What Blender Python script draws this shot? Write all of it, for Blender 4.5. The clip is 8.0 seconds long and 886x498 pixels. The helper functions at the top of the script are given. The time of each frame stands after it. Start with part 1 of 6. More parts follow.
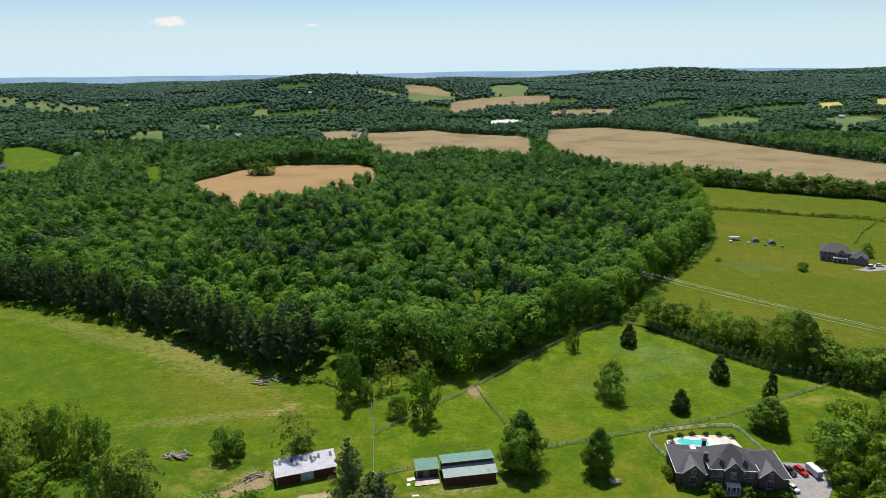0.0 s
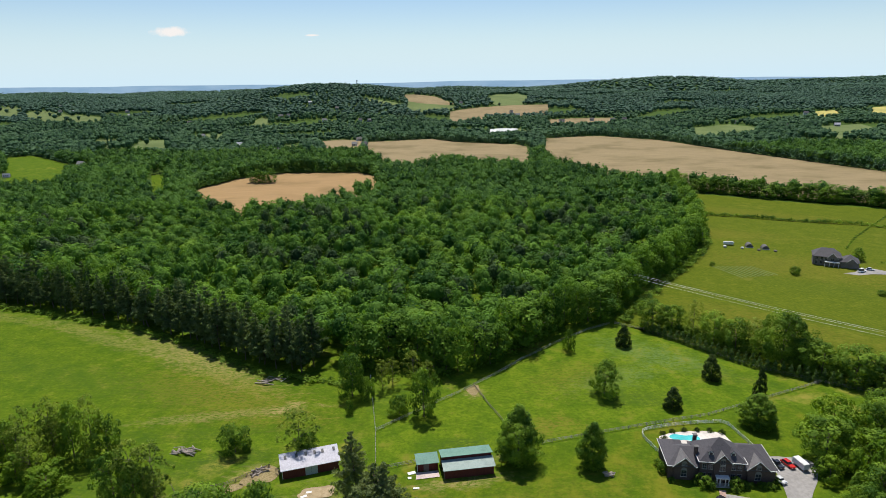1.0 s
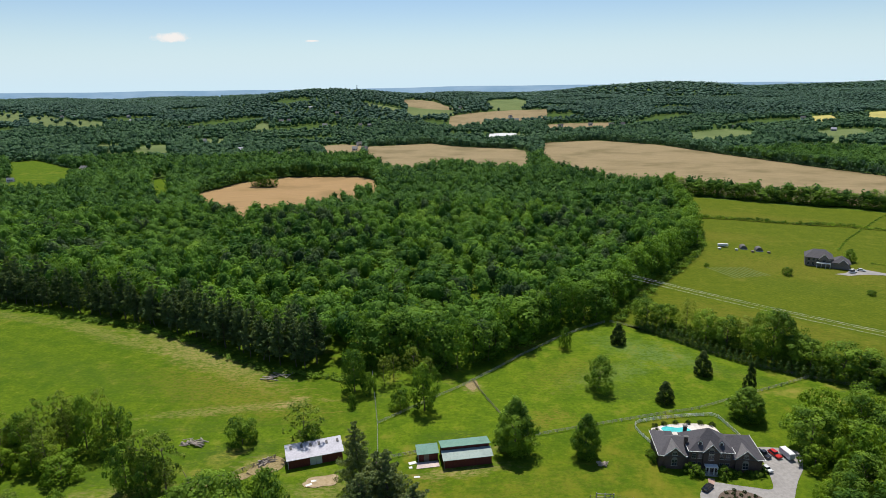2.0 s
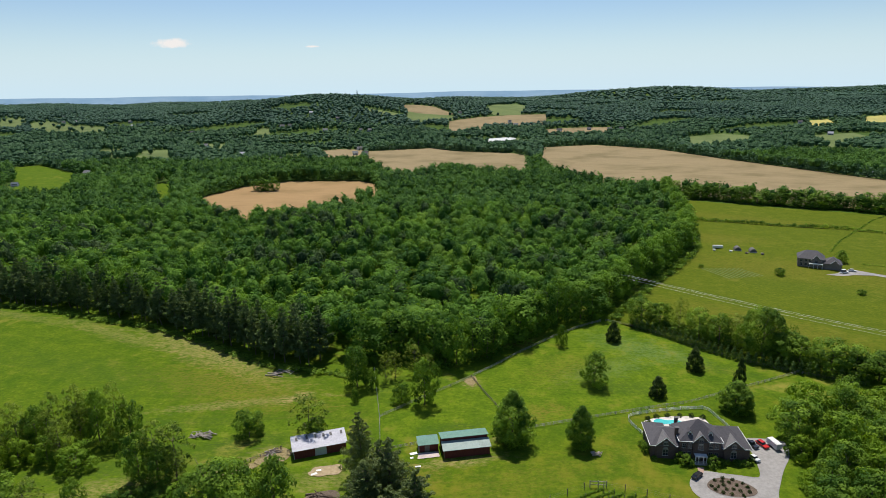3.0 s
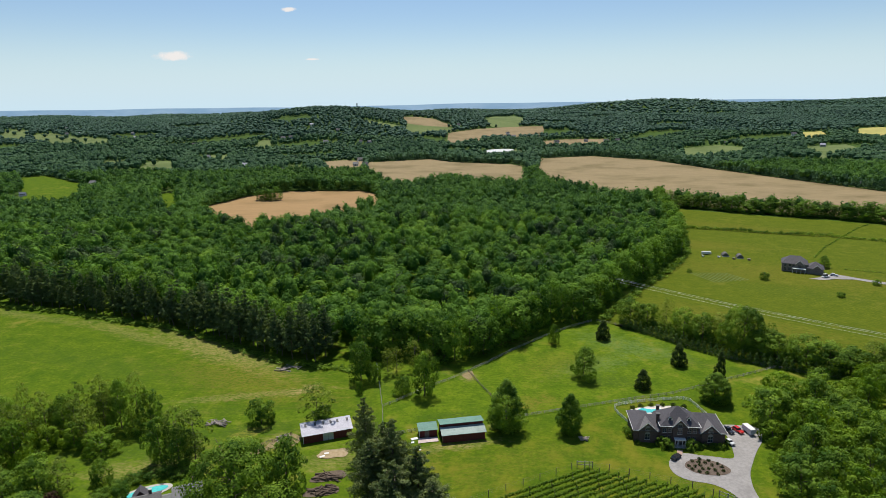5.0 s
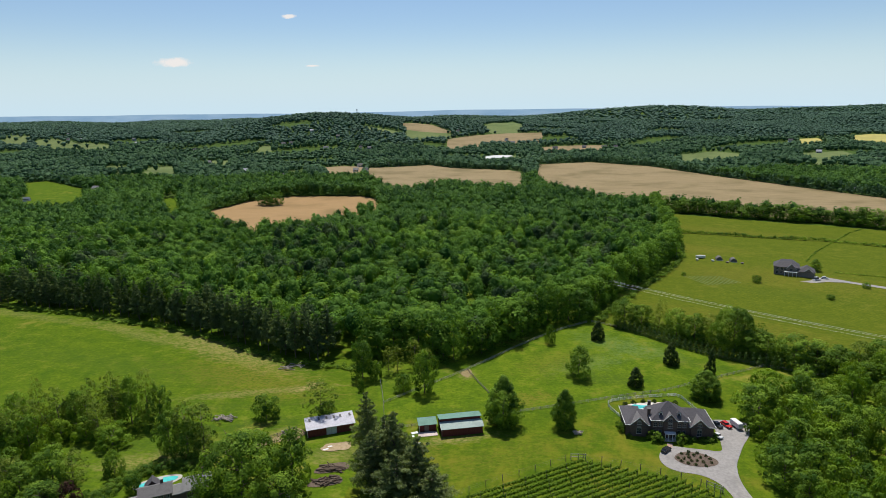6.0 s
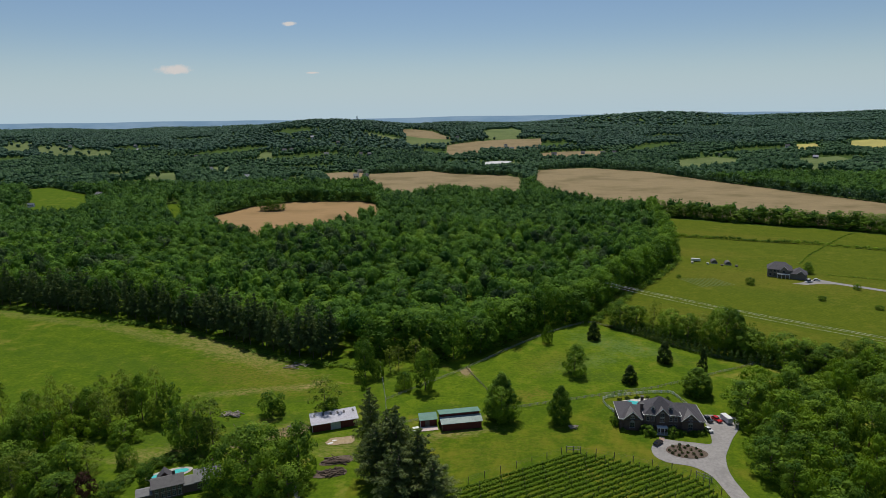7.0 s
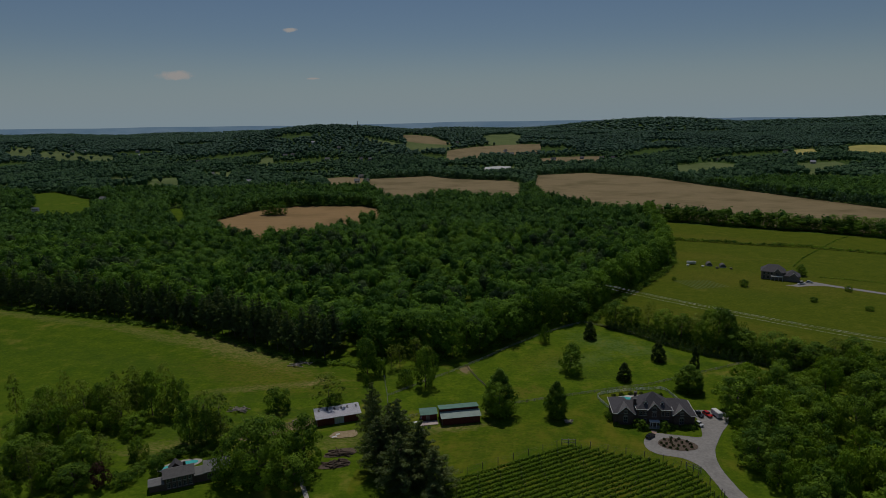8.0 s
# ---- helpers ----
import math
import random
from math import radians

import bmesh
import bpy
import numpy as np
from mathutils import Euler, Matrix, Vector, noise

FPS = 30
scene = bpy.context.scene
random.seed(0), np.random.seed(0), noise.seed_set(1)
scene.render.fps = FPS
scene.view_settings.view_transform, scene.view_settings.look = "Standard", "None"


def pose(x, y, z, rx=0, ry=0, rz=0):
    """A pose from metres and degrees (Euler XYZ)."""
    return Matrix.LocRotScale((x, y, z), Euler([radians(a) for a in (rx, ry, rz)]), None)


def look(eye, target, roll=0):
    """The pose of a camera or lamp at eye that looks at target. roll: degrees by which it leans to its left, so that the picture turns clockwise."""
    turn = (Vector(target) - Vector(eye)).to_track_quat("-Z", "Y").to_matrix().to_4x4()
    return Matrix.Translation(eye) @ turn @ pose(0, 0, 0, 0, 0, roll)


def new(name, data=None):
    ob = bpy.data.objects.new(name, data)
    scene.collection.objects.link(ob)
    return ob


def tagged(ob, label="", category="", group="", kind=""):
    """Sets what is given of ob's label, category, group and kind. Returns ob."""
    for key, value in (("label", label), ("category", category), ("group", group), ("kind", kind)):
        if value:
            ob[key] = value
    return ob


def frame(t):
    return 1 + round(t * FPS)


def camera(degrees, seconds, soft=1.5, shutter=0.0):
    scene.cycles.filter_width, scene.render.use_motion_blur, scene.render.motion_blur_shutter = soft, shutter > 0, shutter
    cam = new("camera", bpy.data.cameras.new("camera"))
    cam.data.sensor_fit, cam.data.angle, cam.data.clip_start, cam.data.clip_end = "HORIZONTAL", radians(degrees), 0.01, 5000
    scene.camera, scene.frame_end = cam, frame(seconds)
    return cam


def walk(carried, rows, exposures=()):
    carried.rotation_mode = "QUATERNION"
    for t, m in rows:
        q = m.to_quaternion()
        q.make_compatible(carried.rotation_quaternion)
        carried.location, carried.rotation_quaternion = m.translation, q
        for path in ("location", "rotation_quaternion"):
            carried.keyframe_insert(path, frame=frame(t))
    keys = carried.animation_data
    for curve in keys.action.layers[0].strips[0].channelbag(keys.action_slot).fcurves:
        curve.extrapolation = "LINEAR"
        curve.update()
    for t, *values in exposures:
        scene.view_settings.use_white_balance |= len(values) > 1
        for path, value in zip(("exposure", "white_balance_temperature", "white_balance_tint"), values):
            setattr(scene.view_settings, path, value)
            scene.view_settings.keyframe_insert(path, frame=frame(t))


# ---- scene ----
cam = camera(71.1, 8.0, soft=0.85)
PATH = [
    (0, (0.333, -0.522, 120.543), (0.363, 18.678, 114.943), -0.7),
    (0.5, (0.347, -4.509, 120.536), (0.387, 14.731, 115.086), -0.8),
    (1, (0.356, -8.534, 120.539), (0.406, 10.736, 115.209), -0.8),
    (1.5, (0.332, -12.701, 120.562), (0.392, 6.599, 115.312), -0.8),
    (3, (0.340, -25.633, 120.666), (0.410, -6.273, 115.636), -0.9),
    (3.5, (0.343, -30.065, 120.701), (0.423, -10.685, 115.761), -0.9),
    (4, (0.328, -34.548, 120.771), (0.418, -15.148, 115.921), -0.9),
    (4.5, (0.316, -39.157, 120.844), (0.416, -19.737, 116.084), -0.9),
    (6, (0.162, -53.208, 121.237), (0.302, -33.718, 116.757), -0.8),
    (6.5, (0.099, -57.889, 121.323), (0.249, -38.379, 116.943), -0.8),
    (7, (0.028, -62.598, 121.380), (0.178, -43.058, 117.090), -0.9),
    (7.5, (-0.028, -67.319, 121.414), (0.122, -47.769, 117.204), -0.9),
    (8, (-0.003, -72.017, 121.444), (0.147, -52.447, 117.324), -0.9),
]
walk(cam, [(t, look(eye, target, roll)) for t, eye, target, roll in PATH], [(0, 0.15), (1.5, 0.13), (3.5, 0.07), (6.6, 0.0), (7.0, -0.46), (7.5, -1.0), (8.0, -1.66)])

# ---- light ----
SUN_EL, SUN_AZ = 65.0, -2.0
world = bpy.data.worlds.new("world")
scene.world = world
world.use_nodes = True
wn = world.node_tree
sky = wn.nodes.new("ShaderNodeTexSky")
sky.sky_type, sky.sun_disc = "NISHITA", False
sky.sun_elevation, sky.sun_rotation = radians(SUN_EL), radians(SUN_AZ)
sky.altitude, sky.air_density, sky.dust_density, sky.ozone_density = 100.0, 1.0, 0.3, 4.8
# summer haze low over the horizon, the same all round
tc = wn.nodes.new("ShaderNodeTexCoord")
sep = wn.nodes.new("ShaderNodeSeparateXYZ")
wn.links.new(tc.outputs["Generated"], sep.inputs[0])
haze = wn.nodes.new("ShaderNodeMapRange")
haze.interpolation_type = "SMOOTHERSTEP"
haze.inputs["From Min"].default_value, haze.inputs["From Max"].default_value = 0.14, -0.03
haze.inputs["To Max"].default_value = 1.0
wn.links.new(sep.outputs["Z"], haze.inputs["Value"])
veil_mix = wn.nodes.new("ShaderNodeMix")
veil_mix.data_type = "RGBA"
wn.links.new(haze.outputs[0], veil_mix.inputs["Factor"])
wn.links.new(sky.outputs[0], veil_mix.inputs["A"])
veil_mix.inputs["B"].default_value = (5.85, 7.55, 8.55, 1)
wn.links.new(veil_mix.outputs["Result"], wn.nodes["Background"].inputs[0])
wn.nodes["Background"].inputs[1].default_value = 0.10

sun_data = bpy.data.lights.new("sun", "SUN")
sun_data.energy, sun_data.angle, sun_data.color = 5.2, radians(0.53), (1.0, 0.95, 0.87)
sun = new("sun", sun_data)
SUN_DIR = Vector((math.sin(radians(SUN_AZ)) * math.cos(radians(SUN_EL)), math.cos(radians(SUN_AZ)) * math.cos(radians(SUN_EL)), math.sin(radians(SUN_EL))))
sun.matrix_basis = look(SUN_DIR * 300, (0, 0, 0))


# ---- materials ----
def material(name, rough=0.8, metal=0.0, spec=0.3):
    m = bpy.data.materials.new(name)
    m.use_nodes = True
    b = m.node_tree.nodes["Principled BSDF"]
    b.inputs["Roughness"].default_value, b.inputs["Metallic"].default_value = rough, metal
    b.inputs["Specular IOR Level"].default_value = spec
    return m, m.node_tree, b


def node(nt, kind, **inputs):
    n = nt.nodes.new(kind)
    for key, value in inputs.items():
        n.inputs[key.replace("_", " ")].default_value = value
    return n


def position(nt, sx=1.0, sy=1.0, sz=1.0, turn=0.0):
    g = nt.nodes.new("ShaderNodeNewGeometry")
    mp = nt.nodes.new("ShaderNodeMapping")
    mp.inputs["Scale"].default_value = (sx, sy, sz)
    mp.inputs["Rotation"].default_value = (0, 0, radians(turn))
    nt.links.new(g.outputs["Position"], mp.inputs["Vector"])
    return mp.outputs[0]


def noise_tex(nt, vec, scale, detail=4.0, rough=0.55):
    n = node(nt, "ShaderNodeTexNoise", Scale=scale, Detail=detail, Roughness=rough)
    nt.links.new(vec, n.inputs["Vector"])
    return n.outputs["Fac"]


def ramp(nt, fac, stops):
    r = nt.nodes.new("ShaderNodeValToRGB")
    while len(r.color_ramp.elements) < len(stops):
        r.color_ramp.elements.new(0.5)
    for e, (p, c) in zip(r.color_ramp.elements, stops):
        e.position, e.color = p, (*c, 1)
    nt.links.new(fac, r.inputs[0])
    return r.outputs[0]


def mixed(nt, fac, a, b, mode="MIX"):
    m = nt.nodes.new("ShaderNodeMix")
    m.data_type, m.blend_type = "RGBA", mode
    for sock, v in ((m.inputs["Factor"], fac), (m.inputs["A"], a), (m.inputs["B"], b)):
        if isinstance(v, (int, float)):
            sock.default_value = v
        elif isinstance(v, tuple):
            sock.default_value = (*v, 1)
        else:
            nt.links.new(v, sock)
    return m.outputs["Result"]


def step(nt, fac, lo, hi):
    m = nt.nodes.new("ShaderNodeMapRange")
    m.interpolation_type = "SMOOTHSTEP"
    m.inputs["From Min"].default_value, m.inputs["From Max"].default_value = lo, hi
    nt.links.new(fac, m.inputs["Value"])
    return m.outputs[0]


def bump(nt, b, height, strength, distance):
    n = node(nt, "ShaderNodeBump", Strength=strength, Distance=distance)
    nt.links.new(height, n.inputs["Height"])
    nt.links.new(n.outputs[0], b.inputs["Normal"])


STRAW, RUST, WEED, HERB = (0.27, 0.215, 0.085), (0.19, 0.145, 0.028), (0.048, 0.086, 0.012), (0.115, 0.170, 0.055)


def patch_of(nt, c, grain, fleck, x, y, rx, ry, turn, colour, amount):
    """A ragged patch of another tone, such as other growth, round a place of the plan, fading into the sward."""
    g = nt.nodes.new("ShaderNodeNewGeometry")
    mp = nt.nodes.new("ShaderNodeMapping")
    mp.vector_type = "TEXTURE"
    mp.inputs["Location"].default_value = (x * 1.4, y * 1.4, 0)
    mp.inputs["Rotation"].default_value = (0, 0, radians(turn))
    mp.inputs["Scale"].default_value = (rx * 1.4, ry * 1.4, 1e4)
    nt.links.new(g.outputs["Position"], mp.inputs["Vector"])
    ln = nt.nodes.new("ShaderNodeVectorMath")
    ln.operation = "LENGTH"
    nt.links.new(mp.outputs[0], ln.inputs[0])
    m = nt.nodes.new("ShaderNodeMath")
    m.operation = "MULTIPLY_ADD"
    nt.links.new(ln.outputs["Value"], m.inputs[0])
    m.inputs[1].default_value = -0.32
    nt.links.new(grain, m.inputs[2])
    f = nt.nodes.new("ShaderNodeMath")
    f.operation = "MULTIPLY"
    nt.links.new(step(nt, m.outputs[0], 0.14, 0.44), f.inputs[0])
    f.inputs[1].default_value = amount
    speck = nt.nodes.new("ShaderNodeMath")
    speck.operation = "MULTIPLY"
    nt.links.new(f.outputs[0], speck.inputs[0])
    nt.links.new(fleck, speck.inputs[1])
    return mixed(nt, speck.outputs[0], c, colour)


def grass_mat(name, dark, mid, dry, dry_lo=0.56, dry_hi=0.72, stripe=0.0, turn=0.0, patches=()):
    """Grass: broad patches, tufts and dry spots."""
    m, nt, b = material(name, 0.95, 0, 0.03)
    p = position(nt)
    broad = noise_tex(nt, p, 0.022, 3)
    patch = noise_tex(nt, p, 0.11, 5, 0.65)
    tuft = noise_tex(nt, p, 0.7, 5, 0.75)
    c = ramp(nt, patch, [(0.3, dark), (0.62, mid)])
    c = mixed(nt, step(nt, tuft, 0.35, 0.75), c, mixed(nt, 0.55, c, (0.02, 0.05, 0.005)))
    clump = noise_tex(nt, position(nt, 0.8, 1.5, 1, 12), 0.42, 7, 0.78)
    c = mixed(nt, step(nt, clump, 0.50, 0.68), c, mixed(nt, 0.5, c, (0.036, 0.078, 0.006)))
    c = mixed(nt, step(nt, clump, 0.47, 0.32), c, mixed(nt, 0.4, c, (0.20, 0.205, 0.032)))
    add = nt.nodes.new("ShaderNodeMath")
    add.operation = "MULTIPLY_ADD"
    nt.links.new(patch, add.inputs[0])
    add.inputs[1].default_value = 0.55
    half = nt.nodes.new("ShaderNodeMath")
    half.operation, half.inputs[1].default_value = "MULTIPLY", 0.45
    nt.links.new(broad, half.inputs[0])
    nt.links.new(half.outputs[0], add.inputs[2])
    c = mixed(nt, step(nt, add.outputs[0], dry_lo, dry_hi), c, dry)
    if stripe:
        w = node(nt, "ShaderNodeTexWave", Scale=0.11, Distortion=1.5, Detail=2.0)
        nt.links.new(position(nt, turn=turn), w.inputs["Vector"])
        c = mixed(nt, stripe, c, mixed(nt, step(nt, w.outputs["Fac"], 0.3, 0.7), c, (0.03, 0.06, 0.006)))
    if patches:
        grain = noise_tex(nt, position(nt, 0.6, 1.3, 1, 20), 0.28, 6, 0.72)
        fleck = step(nt, noise_tex(nt, position(nt, 0.7, 1.3, 1, -15), 0.75, 6, 0.75), 0.38, 0.6)
        for p in patches:
            c = patch_of(nt, c, grain, fleck, *p)
    nt.links.new(c, b.inputs["Base Color"])
    bump(nt, b, tuft, 0.5, 0.25)
    return m


def leaf_mat(name, dark, light, tree=0.09, through_light=0.25):
    """Leaves: a tint for each leaf, broader tints from tree to tree, some light let through."""
    m, nt, b = material(name, 0.7, 0, 0.12)
    g = nt.nodes.new("ShaderNodeNewGeometry")
    oi = nt.nodes.new("ShaderNodeObjectInfo")
    big = noise_tex(nt, position(nt), tree, 2)
    add = nt.nodes.new("ShaderNodeMath")
    add.operation = "MULTIPLY_ADD"
    nt.links.new(g.outputs["Random Per Island"], add.inputs[0])
    add.inputs[1].default_value = 0.16
    own = nt.nodes.new("ShaderNodeAttribute")
    own.attribute_name = "tint"
    both = nt.nodes.new("ShaderNodeMath")
    both.operation = "ADD"
    nt.links.new(big, both.inputs[0])
    nt.links.new(own.outputs["Fac"], both.inputs[1])
    nt.links.new(both.outputs[0], add.inputs[2])
    stand = nt.nodes.new("ShaderNodeMath")
    stand.operation = "MULTIPLY_ADD"
    nt.links.new(noise_tex(nt, position(nt), 0.011, 3, 0.6), stand.inputs[0])
    stand.inputs[1].default_value = 0.9
    nt.links.new(add.outputs[0], stand.inputs[2])
    add = nt.nodes.new("ShaderNodeMath")
    add.operation, add.inputs[1].default_value = "SUBTRACT", 0.36
    nt.links.new(stand.outputs[0], add.inputs[0])
    add2 = nt.nodes.new("ShaderNodeMath")
    add2.operation = "MULTIPLY_ADD"
    nt.links.new(oi.outputs["Random"], add2.inputs[0])
    add2.inputs[1].default_value = 0.2
    nt.links.new(add.outputs[0], add2.inputs[2])
    c = ramp(nt, add2.outputs[0], [(0.45, dark), (1.0, light)])
    nt.links.new(c, b.inputs["Base Color"])
    tr = nt.nodes.new("ShaderNodeBsdfTranslucent")
    nt.links.new(mixed(nt, 1.0, c, (1.0, 1.0, 0.35), "MULTIPLY"), tr.inputs["Color"])
    mx = nt.nodes.new("ShaderNodeMixShader")
    mx.inputs[0].default_value = through_light
    nt.links.new(b.outputs[0], mx.inputs[1])
    nt.links.new(tr.outputs[0], mx.inputs[2])
    nt.links.new(mx.outputs[0], nt.nodes["Material Output"].inputs["Surface"])
    return m


def plain_mat(name, a, c, scale=2.0, rough=0.7, metal=0.0, spec=0.3, relief=0.0, sx=1.0, sy=1.0, sz=1.0):
    """A surface between two near tints, with grain and coarser stains."""
    m, nt, b = material(name, rough, metal, spec)
    p = position(nt, sx, sy, sz)
    fine = noise_tex(nt, p, scale, 5, 0.65)
    coarse = noise_tex(nt, p, scale * 0.17, 3)
    col = mixed(nt, step(nt, fine, 0.3, 0.7), a, c)
    col = mixed(nt, step(nt, coarse, 0.45, 0.75), col, mixed(nt, 0.35, col, tuple(v * 0.55 for v in a)))
    nt.links.new(col, b.inputs["Base Color"])
    if relief:
        bump(nt, b, fine, 0.6, relief)
    return m


def field_mat(name, a, c, streak, turn, green=(0.12, 0.13, 0.04), green_lo=0.66):
    """Stubble: worked rows with damp streaks and weeds."""
    m, nt, b = material(name, 0.95, 0, 0.1)
    rows = noise_tex(nt, position(nt, 0.03, 0.9, 1, turn), 1.0, 3, 0.6)
    blot = noise_tex(nt, position(nt), 0.012, 4, 0.6)
    fine = noise_tex(nt, position(nt), 0.35, 4, 0.7)
    col = mixed(nt, step(nt, rows, 0.35, 0.65), a, c)
    col = mixed(nt, step(nt, blot, 0.45, 0.7), col, streak)
    col = mixed(nt, step(nt, fine, green_lo, green_lo + 0.12), col, green)
    nt.links.new(col, b.inputs["Base Color"])
    bump(nt, b, fine, 0.5, 0.3)
    return m


# the two widest patches turn the far ground darker and bluer
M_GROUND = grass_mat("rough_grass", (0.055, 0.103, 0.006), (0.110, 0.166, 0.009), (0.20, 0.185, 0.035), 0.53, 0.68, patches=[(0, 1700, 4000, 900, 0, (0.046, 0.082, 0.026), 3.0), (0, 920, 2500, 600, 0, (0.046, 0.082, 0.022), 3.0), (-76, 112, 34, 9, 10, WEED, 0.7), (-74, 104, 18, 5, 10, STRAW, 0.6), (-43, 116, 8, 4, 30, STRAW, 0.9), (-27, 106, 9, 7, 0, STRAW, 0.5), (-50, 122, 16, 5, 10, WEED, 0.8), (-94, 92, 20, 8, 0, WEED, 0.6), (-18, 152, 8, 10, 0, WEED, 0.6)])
M_MEADOW = grass_mat("meadow_grass", (0.052, 0.103, 0.006), (0.100, 0.148, 0.008), (0.16, 0.160, 0.026), 0.54, 0.70, patches=[(-80, 179, 50, 10, -37, STRAW, 0.75), (-62, 152, 40, 14, -25, RUST, 0.55), (-58, 142, 30, 3, 10, STRAW, 0.5), (-120, 196, 40, 5, -30, STRAW, 0.4), (-110, 165, 60, 10, -20, WEED, 0.45), (-43, 144.5, 6, 2.4, 50, STRAW, 1.0), (-200, 229, 90, 4, -21, STRAW, 0.4), (-230, 180, 90, 22, 0, WEED, 0.35), (-60, 132, 40, 5, 0, WEED, 0.5)])
M_PADDOCK = grass_mat("paddock_grass", (0.056, 0.110, 0.006), (0.116, 0.170, 0.009), (0.172, 0.158, 0.026), 0.54, 0.70, patches=[(27, 134, 10, 6, 10, RUST, 0.6), (40, 161, 20, 12, 30, RUST, 0.35), (66, 176, 22, 10, -40, HERB, 0.6), (52, 160, 20, 7, 25, HERB, 0.5), (78, 168, 14, 5, -40, HERB, 0.3), (52, 148, 14, 6, 0, WEED, 0.7), (3, 126, 11, 4.5, 10, WEED, 0.9), (88, 158, 16, 5, -35, WEED, 0.6), (9, 152, 4, 4, 0, STRAW, 0.8)])
M_LAWN = grass_mat("lawn_grass", (0.056, 0.106, 0.006), (0.108, 0.154, 0.008), (0.150, 0.145, 0.016), 0.48, 0.68, 0.08, 25, patches=[(16, 103, 34, 9, 22, RUST, 0.24), (4, 111.8, 14, 2.6, 9, STRAW, 0.75), (-6, 106, 8, 5, 0, RUST, 0.5), (60, 95, 22, 4, -20, RUST, 0.3), (14, 121, 8, 2, 10, STRAW, 0.5)])
M_OLIVE = grass_mat("upland_grass", (0.080, 0.106, 0.007), (0.108, 0.130, 0.010), (0.13, 0.135, 0.018), 0.55, 0.70, 0.10, -18, patches=[(170, 262, 70, 26, -30, RUST, 0.4), (150, 330, 50, 16, -20, RUST, 0.4), (118, 200, 44, 12, -42, RUST, 0.4), (200, 380, 70, 14, -35, RUST, 0.3), (160, 235, 40, 12, -30, WEED, 0.3)])
M_LEAF = leaf_mat("leaves", (0.048, 0.112, 0.012), (0.195, 0.310, 0.030), 0.09, 0.4)
M_LEAF_SCRUB = leaf_mat("olive_leaves", (0.070, 0.120, 0.016), (0.225, 0.290, 0.042), 0.12, 0.42)
M_LEAF_WOOD = leaf_mat("woodland_leaves", (0.027, 0.088, 0.011), (0.132, 0.262, 0.030), 0.07, 0.36)
M_LEAF_GLOSS = leaf_mat("lighter_woodland_leaves", (0.042, 0.112, 0.012), (0.178, 0.312, 0.032), 0.07, 0.4)
# slightly bluer, a blend step towards the hazy leaf colours further off
M_LEAF_MID = leaf_mat("upper_woodland_leaves", (0.028, 0.086, 0.017), (0.116, 0.232, 0.040), 0.05, 0.34)
M_LEAF_LIGHT = leaf_mat("young_leaves", (0.080, 0.165, 0.010), (0.200, 0.310, 0.022), 0.09, 0.4)
# blue-grey of distance haze is painted into these two leaf colours
M_LEAF_HAZE = leaf_mat("haze_tinted_leaves", (0.024, 0.072, 0.034), (0.086, 0.168, 0.074), 0.018, 0.3)
M_LEAF_HILL_HAZE = leaf_mat("haze_tinted_hill_leaves", (0.022, 0.066, 0.046), (0.072, 0.142, 0.092), 0.012, 0.3)
M_LEAF_VINE = leaf_mat("vine_leaves", (0.078, 0.152, 0.012), (0.155, 0.245, 0.022), 0.3, 0.34)
M_LEAF_RED = leaf_mat("copper_leaves", (0.035, 0.016, 0.012), (0.070, 0.034, 0.022))
M_PINE = leaf_mat("pine_needles", (0.054, 0.098, 0.038), (0.160, 0.222, 0.090), 0.1, 0.42)
M_PINE_YARD = leaf_mat("soft_pine_needles", (0.084, 0.126, 0.046), (0.225, 0.272, 0.105), 0.1, 0.45)
M_CEDAR = leaf_mat("cedar_scales", (0.022, 0.046, 0.008), (0.055, 0.085, 0.015), 0.1, 0.15)
M_CEDAR_WOOD = leaf_mat("dark_needles", (0.022, 0.054, 0.016), (0.075, 0.125, 0.038), 0.1, 0.25)
M_ARBOR = leaf_mat("arborvitae_scales", (0.050, 0.110, 0.022), (0.150, 0.230, 0.060), 0.3, 0.3)
M_BARK = plain_mat("bark", (0.10, 0.08, 0.06), (0.17, 0.14, 0.11), 6, 0.9, 0, 0.1, 0.02, 1, 1, 0.25)
M_TAN = field_mat("stubble", (0.205, 0.156, 0.082), (0.262, 0.202, 0.108), (0.150, 0.118, 0.056), -28)
M_TAN_RED = field_mat("red_stubble", (0.265, 0.170, 0.078), (0.315, 0.205, 0.096), (0.215, 0.142, 0.062), 8)
M_YELLOW = field_mat("rape_field", (0.36, 0.32, 0.09), (0.42, 0.37, 0.12), (0.30, 0.28, 0.09), 10)
M_PALE = field_mat("pale_hay", (0.090, 0.130, 0.040), (0.140, 0.170, 0.060), (0.085, 0.118, 0.036), 10)
M_SHINGLE_PALE = plain_mat("pale_shingle", (0.17, 0.168, 0.165), (0.23, 0.228, 0.222), 5, 0.8, 0, 0.15, 0.02, 1, 1, 3.0)
M_CABLE = plain_mat("bare_cable", (0.62, 0.62, 0.60), (0.70, 0.70, 0.68), 3, 0.4, 0.2)
M_CLOUD, cnt, cb = material("cloud", 1.0, 0, 0)
# black base that glows: the cloud's sunlit white is painted as emission
cb.inputs["Base Color"].default_value = (0.0, 0.0, 0.0, 1)
cb.inputs["Emission Color"].default_value = (1.0, 0.965, 0.94, 1)
cb.inputs["Emission Strength"].default_value = 0.84
ctc = cnt.nodes.new("ShaderNodeTexCoord")
